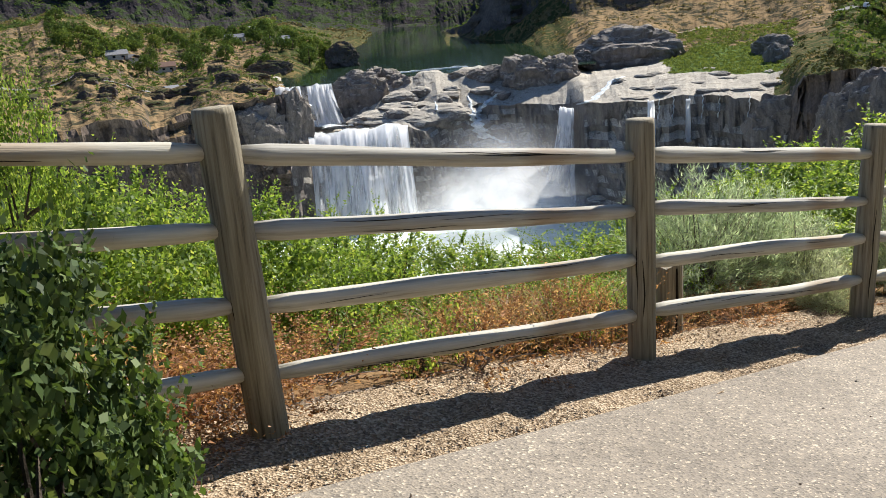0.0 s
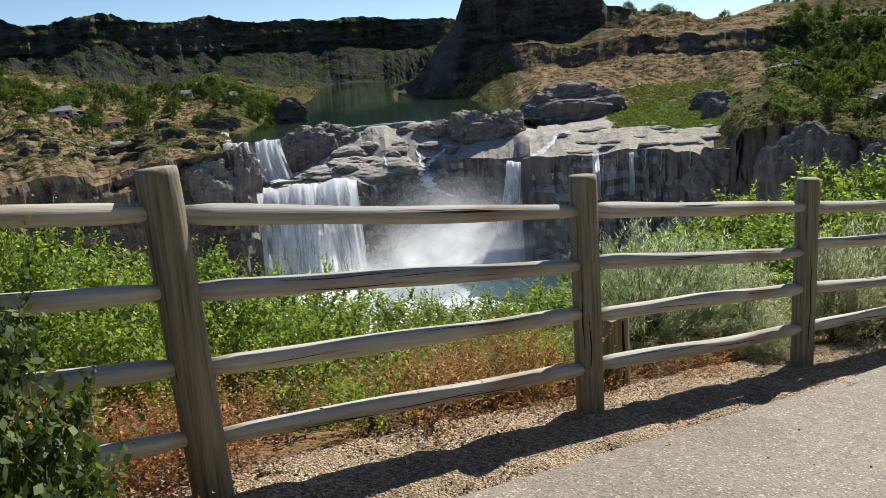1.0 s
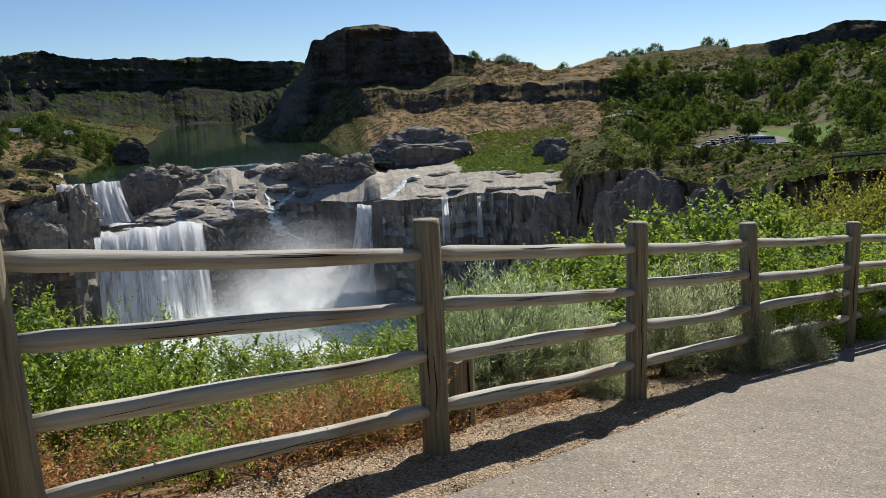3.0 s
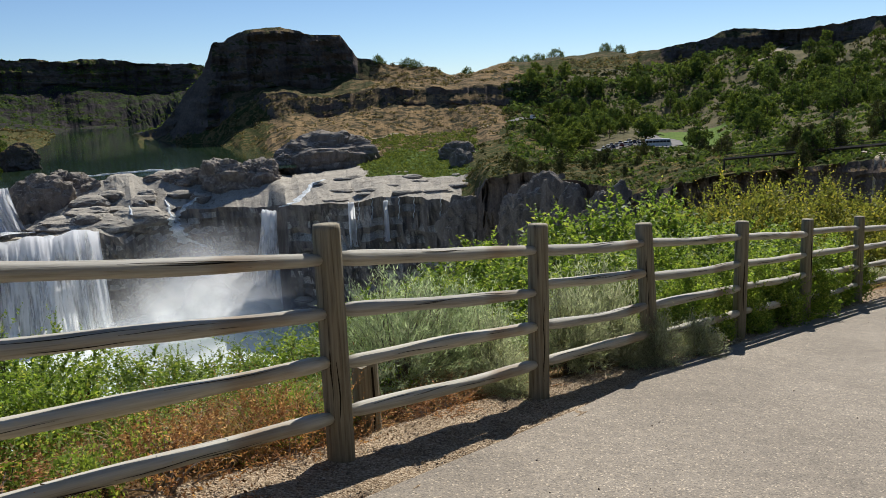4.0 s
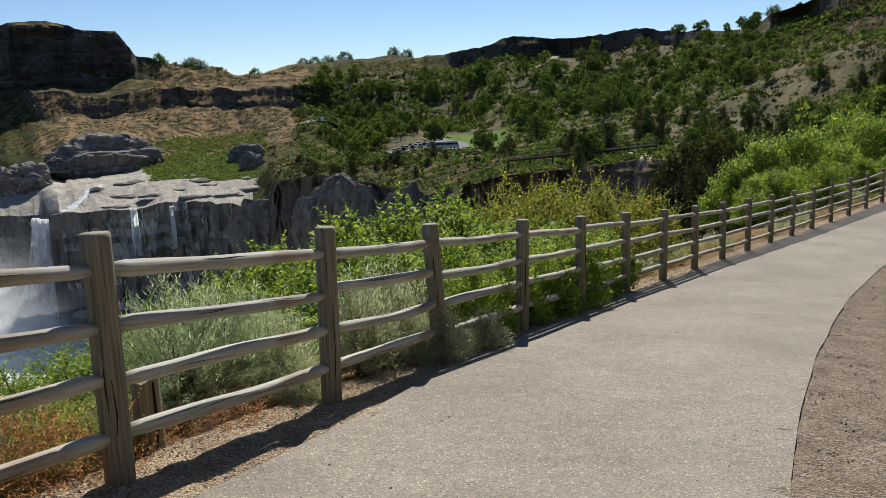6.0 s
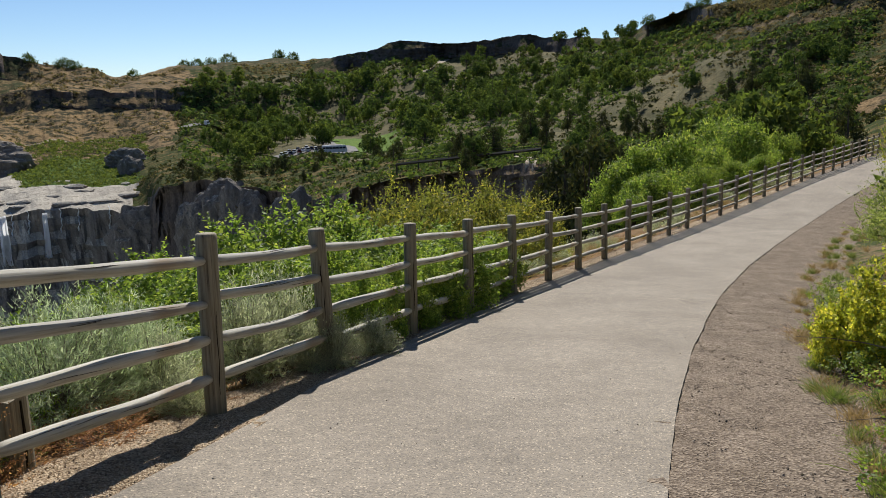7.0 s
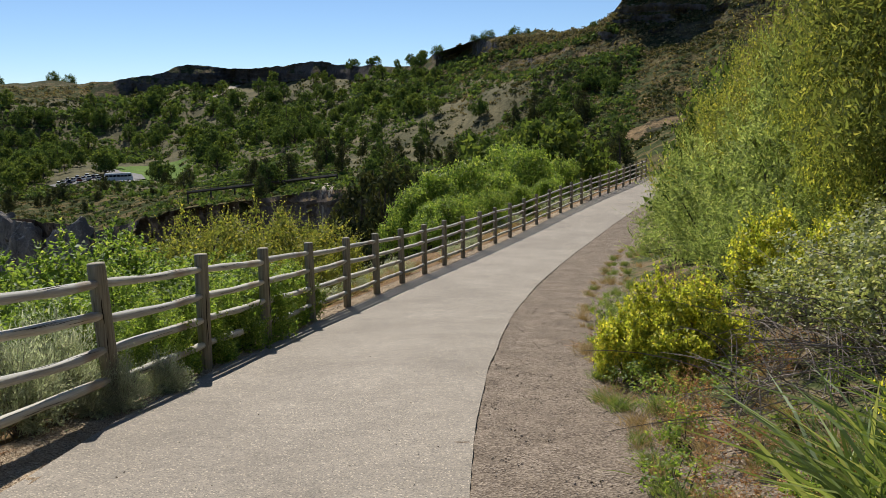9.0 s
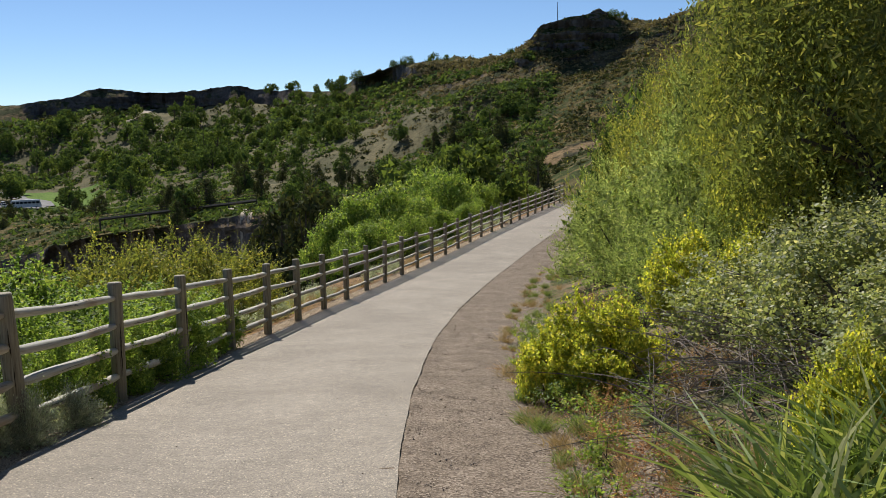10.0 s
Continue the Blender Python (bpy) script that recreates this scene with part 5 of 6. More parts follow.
def runnel(line, width, label, spread=1.0):
    """A thread of foam over the rocks along (bearing, elevation), widening by spread."""
    line = np.array(line, float)
    n_ = 12 * len(line)
    t_ = np.linspace(0, len(line) - 1, n_)
    az, el = (np.interp(t_, np.arange(len(line)), line[:, c]) for c in range(2))
    az = az + 0.10 * fbm(np.stack([t_ * 3, t_ * 0, t_ * 0 + width * 9], 1), 1.0, 3, 19)
    W = width * np.linspace(1, spread, n_) * (0.75 + 0.6 * fbm(np.stack([t_ * 4, t_ * 0 + 3, t_ * 0 + width], 1), 1.0, 3, 18))
    u = np.linspace(-1, 1, 7)
    V = []
    last = 410.0
    for k in range(n_):
        for q in u:
            a_, e_ = radians(az[k] + W[k] * q), radians(el[k])
            d = Vector((math.sin(a_), math.cos(a_), math.tan(e_))).normalized()
            hit = ROCK_TREE.ray_cast(Vector((0, 0, EYE)), d)
            far = hit[3] if hit[0] is not None and 330 < hit[3] < 480 else last
            last = far
            V.append(Vector((0, 0, EYE)) + d * (far - 0.7 * (1 - q * q) - 0.15))
    return tagged(new("cascade", mesh_of("cascade", [p[:] for p in V], grid_faces(n_, 7)[:, ::-1], [M_RAPID], smooth=True)), label, "cascade", "cascades")


THREAD = "white cascade threading down stepped grey rock"
runnel([(2.6, -6.0), (2.0, -6.4), (1.3, -6.9), (0.9, -7.4), (1.2, -8.1), (1.5, -8.9)], 0.16, THREAD, 3.2)
runnel([(0.6, -6.0), (0.8, -6.6), (0.95, -7.3)], 0.10, THREAD, 1.4)
runnel([(1.3, -8.4), (2.1, -8.8), (2.8, -9.2)], 0.14, THREAD, 1.6)
runnel([(-1.6, -6.2), (-1.5, -6.8)], 0.07, THREAD, 1.5)
runnel([(10.8, -5.35), (9.9, -5.6), (9.5, -6.2), (8.8, -6.7), (7.8, -7.0)], 0.22, "white rapid running along a rock ledge", 1.3)
runnel([(-11.9, -4.35), (-10.6, -4.45), (-9.2, -4.4)], 0.30, "white riffle above the short upper fall", 1.0)
runnel([(-9.6, -5.1), (-9.2, -5.7), (-8.9, -6.5)], 0.42, "white water sliding past a grey rock", 1.9)
for az0 in (12.9, 13.8, 15.6, 16.6, 18.4):
    runnel([(az0, -6.75), (az0 + 0.05, -7.4), (az0 - 0.02, -8.2)], 0.035, "thin thread of water down the cliff", 1.5)

# ---- trees ----
def tree_meshes(name, seed, mat, leaves=1050, leaf=0.08, slender=0.5, base=0.1, slim=0.8, rising=0.5, puffs=34, puff=0.12, corners=3, peak=0.7):
    """A tree 1 m high: trunk, limbs and a crown of rounded leafy clumps."""
    rng = np.random.default_rng(seed)
    th, q = rng.uniform(0, 2 * np.pi, puffs), rng.uniform(0, 1, puffs)
    prof = np.sin(np.pi * (0.14 + 0.8 * q ** peak)) ** 0.8
    rad = (slender - 0.5 * puff) * prof * rng.uniform(0.45, 1.05, puffs) ** 0.6
    c = np.stack([rad * np.cos(th), rad * np.sin(th), base + puff * 0.7 + (0.97 - base - 1.5 * puff) * q], 1)
    radii = puff * rng.uniform(0.6, 1.3, puffs) * (0.55 + 0.55 * prof)
    crown = mesh_of(name + "_crown", *puff_leaves(rng, c, radii, leaves, leaf, slim, corners, (0, 0, 0.4), 1.0 + rising * 0.5), [mat])
    limbs = [tube([(0, 0, -0.05), (0.01, 0, base), (0.0, 0.01, 0.55), (0.01, 0, 0.85)], [0.03, 0.024, 0.015, 0.005], 7)]
    for k in range(8):
        e = c[k]
        s_ = np.array([0, 0, base * 0.7 + 0.4 * e[2] * 0.5])
        limbs.append(tube([s_, (s_ + e) / 2 + np.array([0, 0, 0.03]), e], [0.012, 0.008, 0.003], 5))
    return mesh_of(name + "_trunk", *joined(limbs), [M_BARK]), crown


L_PARK = foliage("park_tree_leaf", (0.035, 0.072, 0.014), (0.09, 0.155, 0.03), (0.14, 0.2, 0.045), 0.35, 0.03)
TREES = {"cottonwood": [tree_meshes("cottonwood", 200 + i, L_TREE) for i in range(4)],
         "juniper": [tree_meshes("juniper", 230 + i, L_JUNIPER, 1300, 0.07, 0.34, 0.02, 0.5, 0.8, 40, 0.1, 3, 0.45) for i in range(3)],
         "poplar": [tree_meshes("poplar", 250 + i, L_PARK, 1100, 0.078, 0.5, 0.08) for i in range(2)]}
TREE_LABEL = {"cottonwood": "dark green broadleaf tree in the canyon park", "juniper": "dark juniper on the canyon slope", "poplar": "light green broadleaf tree in the canyon park"}


def tree(kind, x, y, z, height, wide=1.0, group="canyon trees"):
    trunk_, crown_ = TREES[kind][int(plant_rng.integers(len(TREES[kind])))]
    ob = empty(kind + "_tree")
    ob.matrix_basis = Matrix.Translation((x, y, z)) @ Matrix.Rotation(plant_rng.uniform(0, 6.3), 4, "Z") @ Matrix.Diagonal((height * wide, height * wide, height, 1))
    part("trunk", trunk_, ob)
    part("crown", crown_, ob)
    return tagged(ob, TREE_LABEL[kind], "tree", group)


def clear_of_park(az, r):
    lawn = 32.6 < az < 36.6 and 440 < r < 580
    lot = 28.6 < az < 34 and 340 < r < 455
    upper = 23.6 < az < 26 and 560 < r < 640
    return not (lawn or lot or upper)


for k in range(270):
    az = plant_rng.uniform(24.5, 53)
    r = plant_rng.uniform(400, 760) * (1 - 0.25 * max(0, az - 40) / 12)
    if clear_of_park(az, r):
        tree("poplar" if plant_rng.uniform() < 0.3 else "cottonwood", *canyon_at(az, r), plant_rng.uniform(8, 15) * (0.6 if az > 45 else 1.0), plant_rng.uniform(0.8, 1.1))
for k in range(140):
    az, r = plant_rng.uniform(40, 66), plant_rng.uniform(110, 300)
    tree("juniper" if plant_rng.uniform() < 0.65 else "cottonwood", *canyon_at(az, r), plant_rng.uniform(4, 9), plant_rng.uniform(0.8, 1.2))
for k in range(26):
    az, r = plant_rng.uniform(22, 38), plant_rng.uniform(285, 380)
    tree("juniper", *canyon_at(az, r), plant_rng.uniform(3.5, 7), plant_rng.uniform(0.9, 1.5))
for k in range(90):
    az, r = plant_rng.uniform(-25, -8.2), plant_rng.uniform(520, 800)
    tree("cottonwood" if plant_rng.uniform() < 0.7 else "poplar", *canyon_at(az, r), plant_rng.uniform(7, 14))
for az in (14.8, 16.6, 17.1, 20.5, 23.6, 24.4, 25.2, 26.3, 29.5, 30.4, 51.6, 53.2, 55.5, 56.4, 58.1, 59.0, 63.2, 69.6, 70.3):
    j = int(np.argmin(np.abs(AZ - az)))
    far = GR[:, j] < 1100
    k = int(np.argmax(np.where(far, (GRID[:, j, 2] - EYE) / GR[:, j], -9)))
    x, y, z = GRID[k, j]
    h_ = 0.012 * GR[k, j] * plant_rng.uniform(0.7, 1.3)
    shrub("hill_shrub", x, y, h_, h_ * 0.9, z - 0.2 * h_, "skyline trees")
for az, r, h in ((48.0, 46, 6.5), (49.6, 44, 7.0), (50.6, 48, 5.0)):
    x, y = polar(az, r)
    z = ground_z(x, y)
    top = EYE + r * math.tan(radians(-3.2))
    tree("juniper", x, y, z, top - z, 0.8)
for az, r, el, wd in ((59.8, 62, -0.3, 0.8), (61.6, 64, 0.2, 0.9), (58.0, 66, -1.2, 0.8), (56.5, 70, -1.4, 0.8)):
    x, y = polar(az, r)
    z = ground_z(x, y)
    tree("poplar", x, y, z, EYE + r * math.tan(radians(el)) - z, wd)

# scrub too small to count, over the canyon's slopes
def scrub(name, count, az0, az1, rows_, size, mat, seed, label, low=0.0, covers=None):
    rng = np.random.default_rng(seed)
    j = rng.integers(np.searchsorted(AZ, az0), np.searchsorted(AZ, az1), count)
    i = rng.integers(rows_[0], rows_[1], count)
    p, q = GRID[i, j], GRID[np.minimum(i + 1, len(GRID) - 1), j]
    slope = np.abs(q[:, 2] - p[:, 2]) / np.maximum(np.hypot(q[:, 0] - p[:, 0], q[:, 1] - p[:, 1]), 0.2)
    dens = fbm(p, 60, 3, seed)
    paz, pr = np.degrees(np.arctan2(p[:, 0], p[:, 1])), np.hypot(p[:, 0], p[:, 1])
    open_ground = (paz > 28.6) & (paz < 36.4) & (pr > 400) & (pr < 535)
    ok = ~open_ground & (slope < 1.2) & (dens > low) & ((p[:, 2] > RIVER_Z + 0.6) | ((paz > 9) & (p[:, 2] > POOL_Z + 25)))
    if covers is not None:
        ok &= np.isin(cover[np.minimum(i, len(cover) - 1), np.minimum(j, cover.shape[1] - 1)], covers)
    u = rng.uniform(0, 1, (count, 1))
    c = (p + (q - p) * u)[ok]
    s_ = size * rng.uniform(0.4, 1.3, len(c)) ** 1.3 * np.clip(np.hypot(c[:, 0], c[:, 1]) / 500, 0.5, 2.0)
    K_ = 12
    off = rng.normal(0, 0.36, (len(c), K_, 3)) * s_[:, None, None] * np.array([1, 1, 0.6])
    off[..., 2] = np.abs(off[..., 2])
    at = (c[:, None] + off).reshape(-1, 3)
    v, f_ = leaves_facing(at, off.reshape(-1, 3) / np.repeat(s_, K_)[:, None] + np.array([0, 0, 0.4]), rng.normal(0, 1, at.shape), np.repeat(s_, K_) * 0.5, 0.9, rng, 3)
    tagged(new(name, mesh_of(name, v, f_, [mat])), label, "scrub", kind="stuff")


L_FAR = foliage("far_sage_leaf", (0.065, 0.075, 0.036), (0.135, 0.14, 0.065), (0.18, 0.175, 0.09), 0.25, 0.03)
scrub("sagebrush_scrub", 15000, -32, 76, (ROW0[4], ROW0[12]), 1.9, L_FAR, 301, "grey-green sagebrush dotted over the canyon slopes", -0.25, (0, 1))
scrub("dark_scrub", 9000, 20, 72, (ROW0[1], ROW0[11]), 3.0, L_JUNIPER, 302, "dark brush crowding the canyon side", -0.3, (0, 6))
scrub("green_scrub", 9000, 23, 66, (ROW0[4], ROW0[11]), 3.8, L_TREE, 303, "green brush around the canyon park", -0.2, (0, 6))
scrub("bank_scrub", 4500, -32, -8, (ROW0[4], ROW0[10]), 2.2, L_TREE, 304, "green brush on the far river bank", -0.25, (0, 1))
L_REED = foliage("reed_leaf", (0.05, 0.09, 0.02), (0.10, 0.16, 0.035), (0.14, 0.19, 0.05), 0.3, 0.03)
scrub("reed_scrub", 3600, 12, 21, (ROW0[5], ROW0[8]), 1.8, L_REED, 305, "green reeds beside the river ledges", -1.5, (5, 1))
scrub("talus_scrub", 13000, -32, 4, (ROW0[12], ROW0[15]), 1.7, L_TREE, 306, "green brush on the far talus slope", -0.5, (2, 3))
scrub("hill_scrub", 5000, 54, 75, (ROW0[4], ROW0[13]), 2.2, L_FAR, 307, "grey-green brush over the rocky hill", -0.6, (0, 3, 6))

# ---- a big juniper and its neighbour in sunlit colours on the slope ----
# juniper spray again, with the sun on its fringe put into a yellow-green colour
L_TIP = foliage("lit_juniper_spray", (0.065, 0.11, 0.022), (0.17, 0.23, 0.045), (0.30, 0.34, 0.07), 0.5, 0.05)
TREES["slope_juniper"] = [tree_meshes("slope_juniper", 270, foliage("slope_juniper_spray", (0.055, 0.09, 0.025), (0.125, 0.18, 0.045), (0.25, 0.29, 0.075), 0.45, 0.05), 40000, 0.016, 0.4, 0.02, 0.34, 0.6, 230, 0.07, 3, 0.6)]
TREES["yellow_juniper"] = [tree_meshes("yellow_juniper", 271, L_TIP, 36000, 0.016, 0.4, 0.02, 0.36, 0.6, 200, 0.07, 3, 0.6)]
TREE_LABEL["slope_juniper"] = "tall dark juniper over the path's uphill side"
TREE_LABEL["yellow_juniper"] = "tall juniper coloured as sunlit yellow-green over the path's uphill side"
for kind, az, r, h, wd in (("slope_juniper", 86.5, 11.0, 6.5, 0.85), ("slope_juniper", 93, 10.5, 6.5, 0.8), ("slope_juniper", 83.2, 13.2, 6.8, 0.75), ("yellow_juniper", 80.9, 12.3, 5.2, 0.62), ("yellow_juniper", 78.6, 15.5, 4.4, 0.7)):
    x, y = polar(az, r)
    tree(kind, x, y, ground_z(x, y) - 0.1, h, wd, "slope junipers")


# ---- small built things across the canyon ----
def box(cx, cy, cz, sx_, sy_, sz_, bevel=0.0, taper=1.0):
    bm = bmesh.new()
    bmesh.ops.create_cube(bm, size=1.0)
    for v in bm.verts:
        k_ = taper if v.co.z > 0 else 1.0
        v.co = Vector((v.co.x * sx_ * k_, v.co.y * sy_ * k_, v.co.z * sz_))
    if bevel:
        bmesh.ops.bevel(bm, geom=bm.edges[:], offset=bevel, segments=2, affect="EDGES")
    for v in bm.verts:
        v.co += Vector((cx, cy, cz))
    return bm


def built(name, bm, mat, parent, label=""):
    me_ = bpy.data.meshes.new(name)
    bm.to_mesh(me_)
    bm.free()
    me_.materials.append(mat)
    return part(name, me_, parent, label)


def plain(name, color, rough=0.6, metal=0.0):
    m = mottled(name, tuple(0.85 * c for c in color), color, 0.8, 0.08, rough, 0.002)
    m.node_tree.nodes["Principled BSDF"].inputs["Metallic"].default_value = metal
    return m


M_SIDING, M_ROOF, M_BROWNROOF = plain("pale_siding", (0.55, 0.52, 0.46)), plain("grey_roofing", (0.26, 0.26, 0.27)), plain("brown_roofing", (0.2, 0.13, 0.1))
M_GLASS = plain("dark_window_glass", (0.02, 0.025, 0.03), 0.1)
M_DOOR, M_WHITE, M_TYRE = plain("brown_door", (0.16, 0.09, 0.05)), plain("white_paint", (0.8, 0.8, 0.8), 0.35), plain("black_rubber", (0.02, 0.02, 0.02), 0.9)


def house(az, r, long, deep, wall_h, turn, label, roof, sink=0.4):
    ob = tagged(empty("house"), label, "house", "houses across the river")
    x, y, z = canyon_at(az, r, sink)
    ob.matrix_basis = Matrix.Translation((x, y, z)) @ Matrix.Rotation(radians(turn - az), 4, "Z")
    built("wall", box(0, 0, wall_h / 2, long, deep, wall_h), M_SIDING, ob)
    bm = bmesh.new()
    e, rise_ = 0.6, deep * 0.26
    prof = [(-deep / 2 - e, wall_h - 0.25), (0, wall_h + rise_), (deep / 2 + e, wall_h - 0.25), (deep / 2 + e, wall_h - 0.05), (0, wall_h + rise_ + 0.25), (-deep / 2 - e, wall_h - 0.05)]
    rings = [[bm.verts.new((sx_, p[0], p[1])) for p in prof] for sx_ in (-long / 2 - e, long / 2 + e)]
    for k in range(6):
        bm.faces.new((rings[0][k], rings[0][(k + 1) % 6], rings[1][(k + 1) % 6], rings[1][k]))
    bm.faces.new(rings[0][::-1])
    bm.faces.new(rings[1])
    built("roof", bm, roof, ob)
    for k in range(3):
        built("window", box(-long / 2 + long * (k + 0.6) / 3.2, -deep / 2, wall_h * 0.58, 1.6, 0.12, 1.2, 0.03), M_GLASS, ob)
    built("door", box(long * 0.36, -deep / 2, 1.05, 1.0, 0.1, 2.1, 0.02), M_DOOR, ob)


house(-21.4, 560, 16, 9, 3.2, 8, "pale two-gabled house on the far bank", M_ROOF)
house(-20.3, 575, 10, 8, 3.0, -70, "pale house with a grey roof on the far bank", M_ROOF)
house(-18.6, 560, 14, 9, 3.6, 5, "tan house with a brown roof on the far bank", M_BROWNROOF)
house(-18.3, 470, 7, 6, 2.8, 30, "small pale outbuilding below the far bank road", M_ROOF)
house(-14.0, 640, 13, 8, 3.0, -10, "low pale house among trees", M_ROOF)
house(-11.3, 640, 15, 8, 2.8, 6, "low pale house among trees", M_ROOF)
house(-12.6, 760, 14, 8, 3.0, 0, "white-roofed building among far trees", M_WHITE)


def vehicle(az, r, turn, color, long=4.5, high=1.5, wide=1.85, cab=(0.52, -0.05), kind="car", label=""):
    ob = tagged(empty(kind), label, kind, "parked vehicles")
    x, y, z = canyon_at(az, r, -0.05)
    ob.matrix_basis = Matrix.Translation((x, y, z + 0.25)) @ Matrix.Rotation(radians(turn - az), 4, "Z")
    low = high * (0.5 if kind == "car" else 0.42)
    built("body", box(0, 0, 0.3 + low / 2, long, wide, low, 0.12), color, ob)
    built("cabin", box(long * cab[1], 0, 0.3 + low + (high - low) / 2 - 0.06, long * cab[0], wide * 0.92, high - low, 0.1, 0.9 if kind == "bus" else 0.82), M_GLASS if kind == "car" else color, ob)
    if kind == "bus":
        for k in range(7):
            built("window", box(-long * 0.4 + k * long * 0.13, -wide / 2, high * 0.72, long * 0.11, 0.08, high * 0.26, 0.03), M_GLASS, ob)
    else:
        built("roof_panel", box(long * cab[1], 0, 0.3 + high - 0.06, long * cab[0] * 0.78, wide * 0.74, 0.06, 0.02), color, ob)
    for sx_ in (-0.32, 0.32):
        for sy_ in (-0.5, 0.5):
            bm = bmesh.new()
            bmesh.ops.create_cone(bm, cap_ends=True, segments=12, radius1=0.34, radius2=0.34, depth=0.24, matrix=Matrix.Translation((sx_ * long, sy_ * wide, 0.3)) @ Matrix.Rotation(radians(90), 4, "X"))
            built("wheel", bm, M_TYRE, ob)


PAINT = [M_WHITE, plain("silver_paint", (0.5, 0.5, 0.52), 0.3), plain("dark_blue_paint", (0.04, 0.05, 0.09), 0.3), plain("dark_red_paint", (0.15, 0.03, 0.03), 0.3)]
NAMES = ["white car parked in the canyon lot", "silver car parked in the canyon lot", "dark blue car parked in the canyon lot", "dark red car parked in the canyon lot"]
for k in range(14):
    az, r = 29.3 + 0.19 * k + 0.05 * (k % 3), 416 + 6 * (k % 3)
    c = (0, 0, 1, 2, 0, 1, 3)[k % 7]
    vehicle(az, r, 78 + 6 * (k % 4), PAINT[c], label=NAMES[c])
vehicle(32.7, 418, 8, M_WHITE, 12.5, 3.4, 2.6, (0.98, 0.0), "bus", "white tour coach with dark windows in the lot")
vehicle(24.7, 590, 70, M_WHITE, 6.0, 2.8, 2.2, (0.7, -0.1), "bus", "white camper van on an upper lot")


def drape(name, line, width, mat, label, lift_=0.25):
    line = np.array(line, float)
    t_ = np.linspace(0, len(line) - 1, 16 * len(line))
    az, r = np.interp(t_, np.arange(len(line)), line[:, 0]), np.interp(t_, np.arange(len(line)), line[:, 1])
    xy = np.stack([r * np.sin(np.radians(az)), r * np.cos(np.radians(az))], 1)
    d = np.gradient(xy, axis=0)
    nrm = np.stack([d[:, 1], -d[:, 0]], 1) / (np.linalg.norm(d, axis=1)[:, None] + 1e-6)
    zc = np.array([canyon_z(a_, r_) for a_, r_ in zip(az, r)])
    zc = np.convolve(np.pad(zc, 3, "edge"), np.ones(7) / 7, "valid") + lift_
    v = []
    for o_ in (-1, -0.33, 0.33, 1):
        q = xy + nrm * o_ * width / 2
        v.append(np.concatenate([q, np.maximum(zc, [canyon_z(math.degrees(math.atan2(a_, b_)), math.hypot(a_, b_)) + lift_ for a_, b_ in q])[:, None]], 1))
    v = np.stack(v, 1).reshape(-1, 3)
    tagged(new(name, mesh_of(name, v, grid_faces(len(t_), 4), [mat], smooth=True)), label, "road", kind="structure")


M_ROAD = mottled("pale_far_asphalt", (0.2, 0.19, 0.18), (0.27, 0.26, 0.25), 6.0, 0.6)
M_TRACK = mottled("dirt_track", (0.36, 0.3, 0.22), (0.46, 0.39, 0.3), 4.0, 0.5)
drape("road_lot", [(28.9, 418), (30.5, 420), (32, 420), (33.9, 424)], 15, M_ROAD, "pale asphalt car park in the canyon park")
drape("road_park", [(33.8, 428), (33.6, 455), (32.4, 480), (31.6, 520)], 8, M_ROAD, "pale park road beside the lawn")
drape("road_upper", [(23.2, 585), (24.6, 592), (26, 600)], 16, M_ROAD, "pale asphalt upper car park")
drape("road_bank", [(-32, 500), (-26, 470), (-22, 462), (-18.5, 470), (-16.5, 480)], 4.5, M_ROAD, "pale road along the far bank")
drape("track_bench", [(14, 600), (18, 610), (22, 590)], 4, M_TRACK, "dirt track across the dry bench")
drape("track_slope", [(45.6, 176), (45.9, 190), (44.9, 205), (45.8, 222)], 2.4, M_TRACK, "pale footpath on the canyon slope")
drape("road_hill", [(40.2, 770), (39.6, 740), (38.6, 720)], 9, M_TRACK, "pale road cut on the far hill")

# a walkway with a railing on the canyon rim
bridge = tagged(empty("rim_walkway"), "dark steel viewing walkway on the canyon rim", "walkway")
M_STEEL = plain("dark_steel", (0.07, 0.065, 0.06), 0.5, 0.3)
ba, bb = np.array([*polar(36.8, 232), 0.0]), np.array([*polar(46.4, 205), 0.0])
za, zb = EYE + 232 * math.tan(radians(-4.9)), EYE + 205 * math.tan(radians(-4.05))
bridge.location = (ba[0], ba[1], za)
run = np.linspace(0, 1, 19)
walkline = ba + (bb - ba) * run[:, None] - np.array([ba[0], ba[1], 0])
walkline[:, 2] = (zb - za) * run
part("deck", mesh_of("deck", *tube(walkline, 0.38, 4), [M_STEEL]), bridge)
for hgt in (0.65, 1.25):
    part("handrail", mesh_of("handrail", *tube(walkline + np.array([0, 0, hgt]), 0.06, 5), [M_STEEL]), bridge)
for k in range(0, 19):
    part("baluster", mesh_of("baluster", *tube([walkline[k] + np.array([0, 0, -0.2]), walkline[k] + np.array([0, 0, 1.3])], 0.05, 5), [M_STEEL]), bridge)
for k in (0, 3, 6, 9, 12, 15, 18):
    part("pier", mesh_of("pier", *tube([walkline[k] + np.array([0, 0, -9.0]), walkline[k]], 0.22, 6), [M_STEEL]), bridge)

# a thin mast on the knob
j = int(np.argmin(np.abs(AZ - 66.2)))
k = int(np.argmax(np.where(GR[:, j] < 420, (GRID[:, j, 2] - EYE) / GR[:, j], -9)))
mast = tagged(empty("mast"), "thin dark mast on the rocky knob", "mast")
mast.location = GRID[k, j]
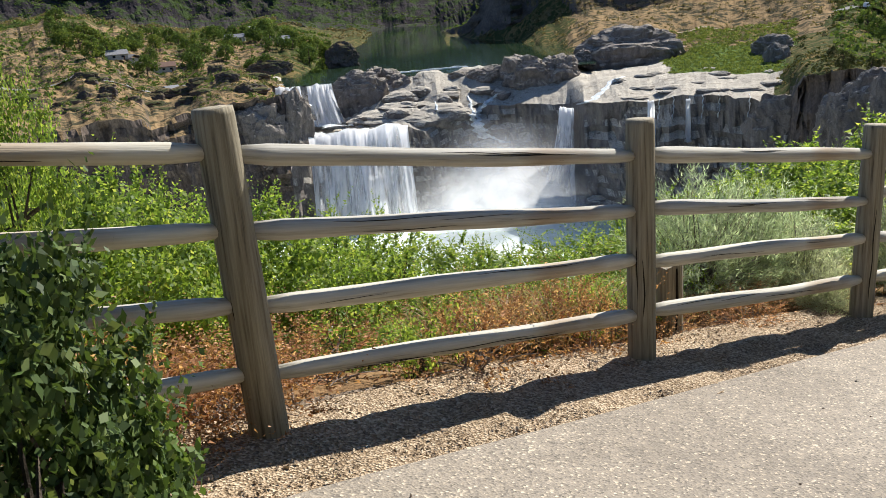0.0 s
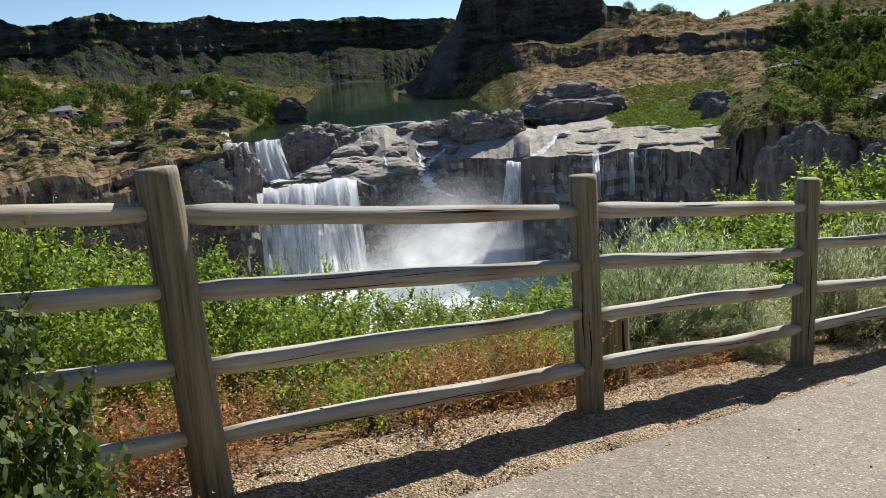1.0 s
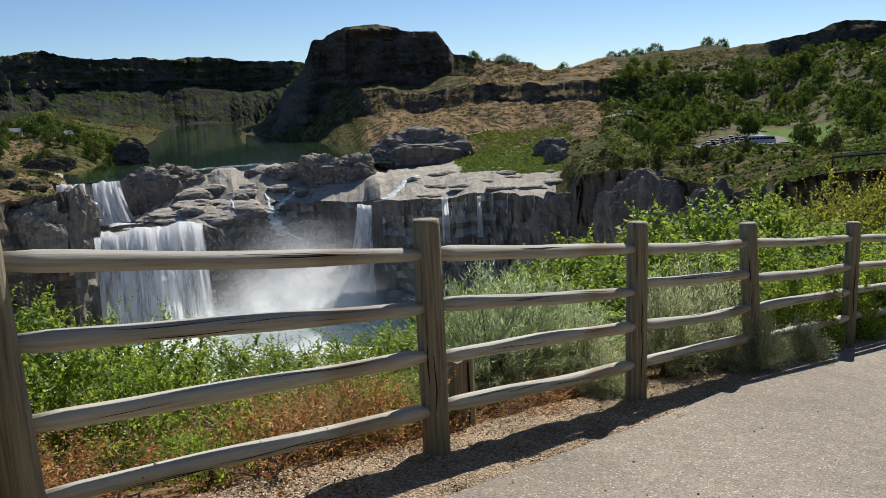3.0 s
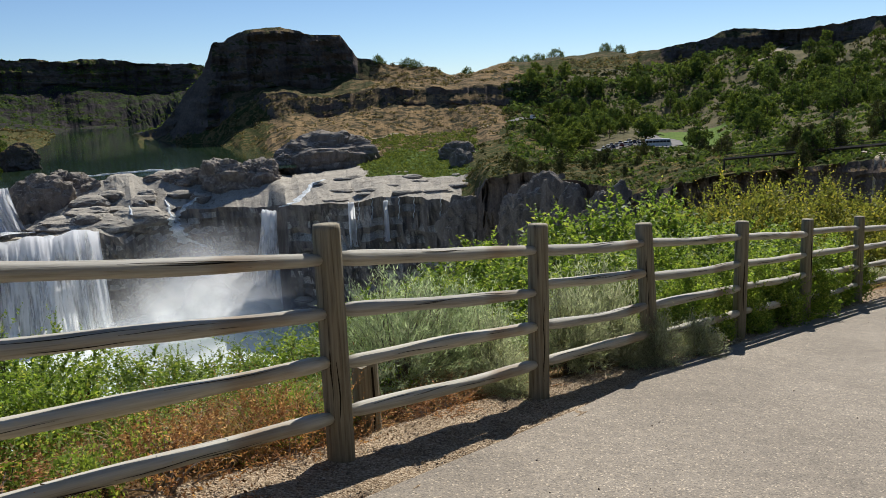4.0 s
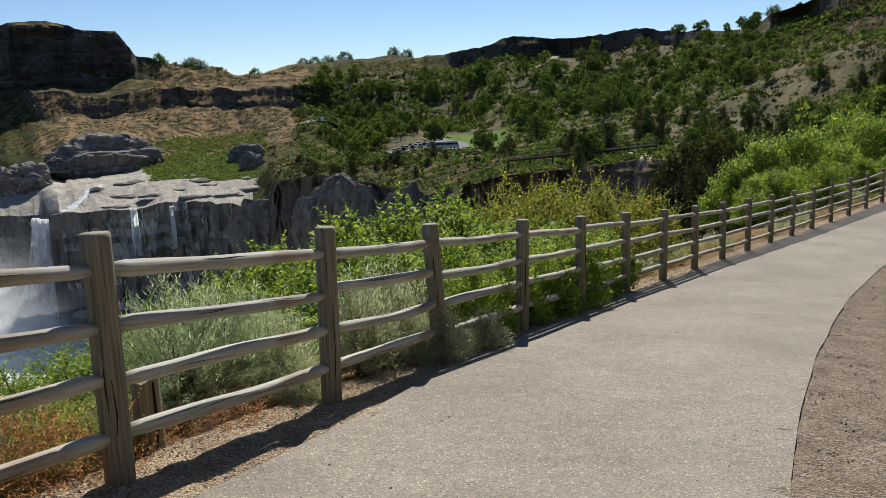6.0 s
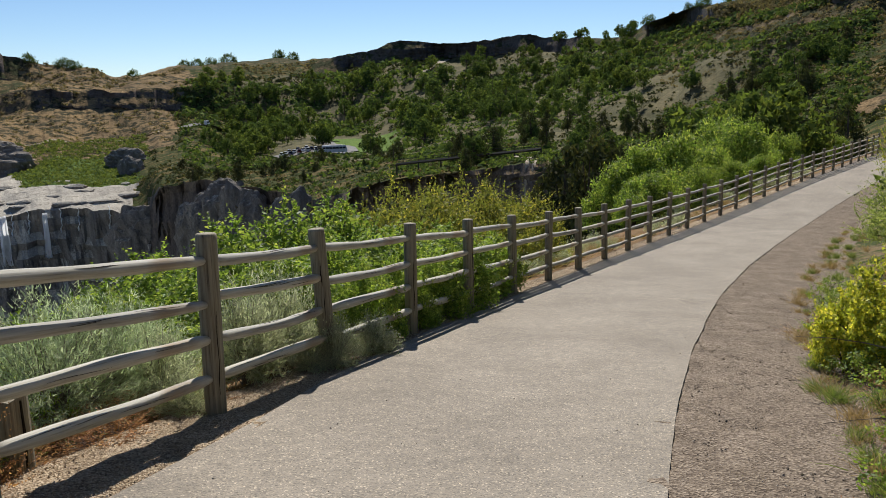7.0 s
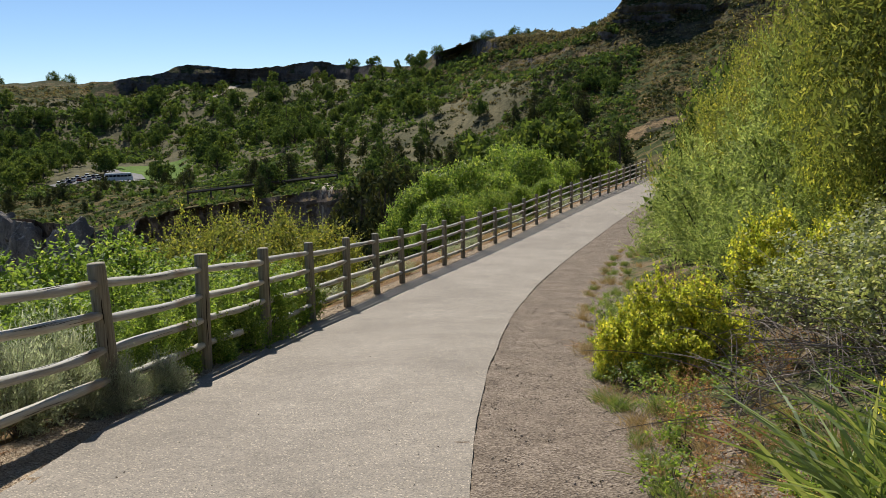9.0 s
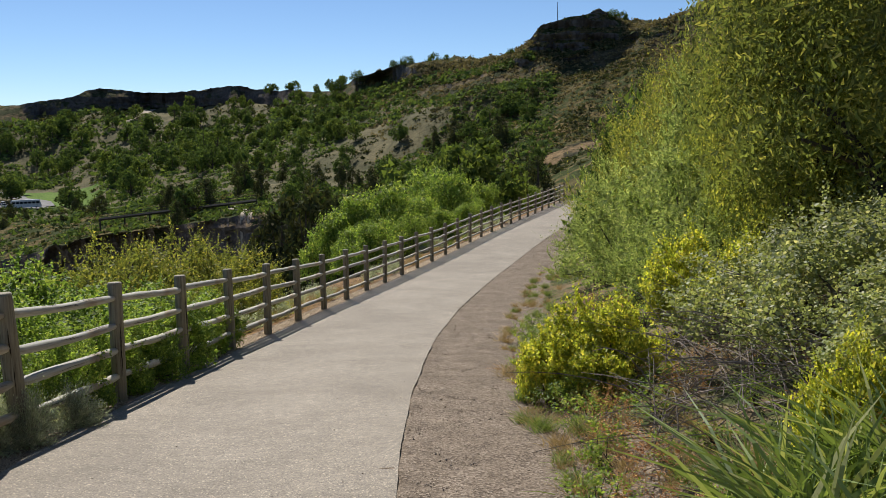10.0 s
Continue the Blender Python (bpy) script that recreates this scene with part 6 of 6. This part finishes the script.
part("pole", mesh_of("pole", *tube([(0, 0, -1), (0, 0, 6.5)], [0.16, 0.12], 8), [M_STEEL]), mast)

# ---- loose stones ----
def stones(name, count, s0, s1, o0, o1, lo, hi, mat, seed, label, dz=0.02):
    rng = np.random.default_rng(seed)
    S_, O_ = rng.uniform(s0, s1, count), rng.uniform(o0, o1, count)
    X_ = np.interp(S_, FX, FP[:, 0]) + O_ * np.interp(S_, FX, FT[:, 1])
    Y_ = np.interp(S_, FX, FP[:, 1]) - O_ * np.interp(S_, FX, FT[:, 0])
    c_ = np.stack([X_, Y_, lift(S_, O_) + dz], 1)
    octa = np.array([(1, 0, 0), (0, 1, 0), (-1, 0, 0), (0, -1, 0), (0, 0, 0.6), (0, 0, -0.6)], float)
    size_ = lo + (hi - lo) * rng.uniform(0, 1, count) ** 3
    v = c_[:, None] + octa[None] * size_[:, None, None] * rng.uniform(0.55, 1.2, (count, 6, 1)) + rng.normal(0, 0.25, (count, 6, 3)) * size_[:, None, None]
    tri_ = np.array([(0, 1, 4), (1, 2, 4), (2, 3, 4), (3, 0, 4), (1, 0, 5), (2, 1, 5), (3, 2, 5), (0, 3, 5)])
    f_ = (np.arange(count)[:, None, None] * 6 + tri_[None]).reshape(-1, 3)
    tagged(new(name, mesh_of(name, v.reshape(-1, 3), f_, [mat])), label, "stones", kind="stuff")


M_STONE, n, l, b = nodes_of("mixed_pebble")
l.new(ramp(n, l, n.new("ShaderNodeNewGeometry").outputs["Random Per Island"], [(0.0, (0.13, 0.09, 0.055)), (0.5, (0.33, 0.24, 0.15)), (1.0, (0.55, 0.45, 0.32))]), b.inputs["Base Color"])
b.inputs["Roughness"].default_value = 0.85
stones("verge_pebbles", 10000, -3.0, 5.0, -0.25, 0.46, 0.003, 0.012, M_STONE, 401, "small tan pebbles of the fence verge", 0.026)
stones("near_pebbles", 3000, -3.0, 1.4, 0.4, 0.58, 0.003, 0.011, M_STONE, 405, "small tan pebbles of the fence verge", 0.026)
stones("far_pebbles", 5000, 5.0, 24.0, -0.25, 0.2, 0.005, 0.014, M_STONE, 402, "small tan pebbles of the fence verge", 0.026)
M_CLOD, n, l, b = nodes_of("soil_clod")
l.new(ramp(n, l, n.new("ShaderNodeNewGeometry").outputs["Random Per Island"], [(0.0, (0.12, 0.09, 0.065)), (0.6, (0.21, 0.165, 0.12)), (1.0, (0.40, 0.33, 0.25))]), b.inputs["Base Color"])
b.inputs["Roughness"].default_value = 0.95
stones("shoulder_clods", 9000, -1.0, 13.0, 3.12, 4.7, 0.004, 0.015, M_CLOD, 403, "brown soil clods and chips on the shoulder", 0.015)
stones("path_grit", 260, -2.0, 12.0, 0.7, 3.0, 0.004, 0.011, M_CLOD, 404, "scattered grit on the asphalt", 0.037)
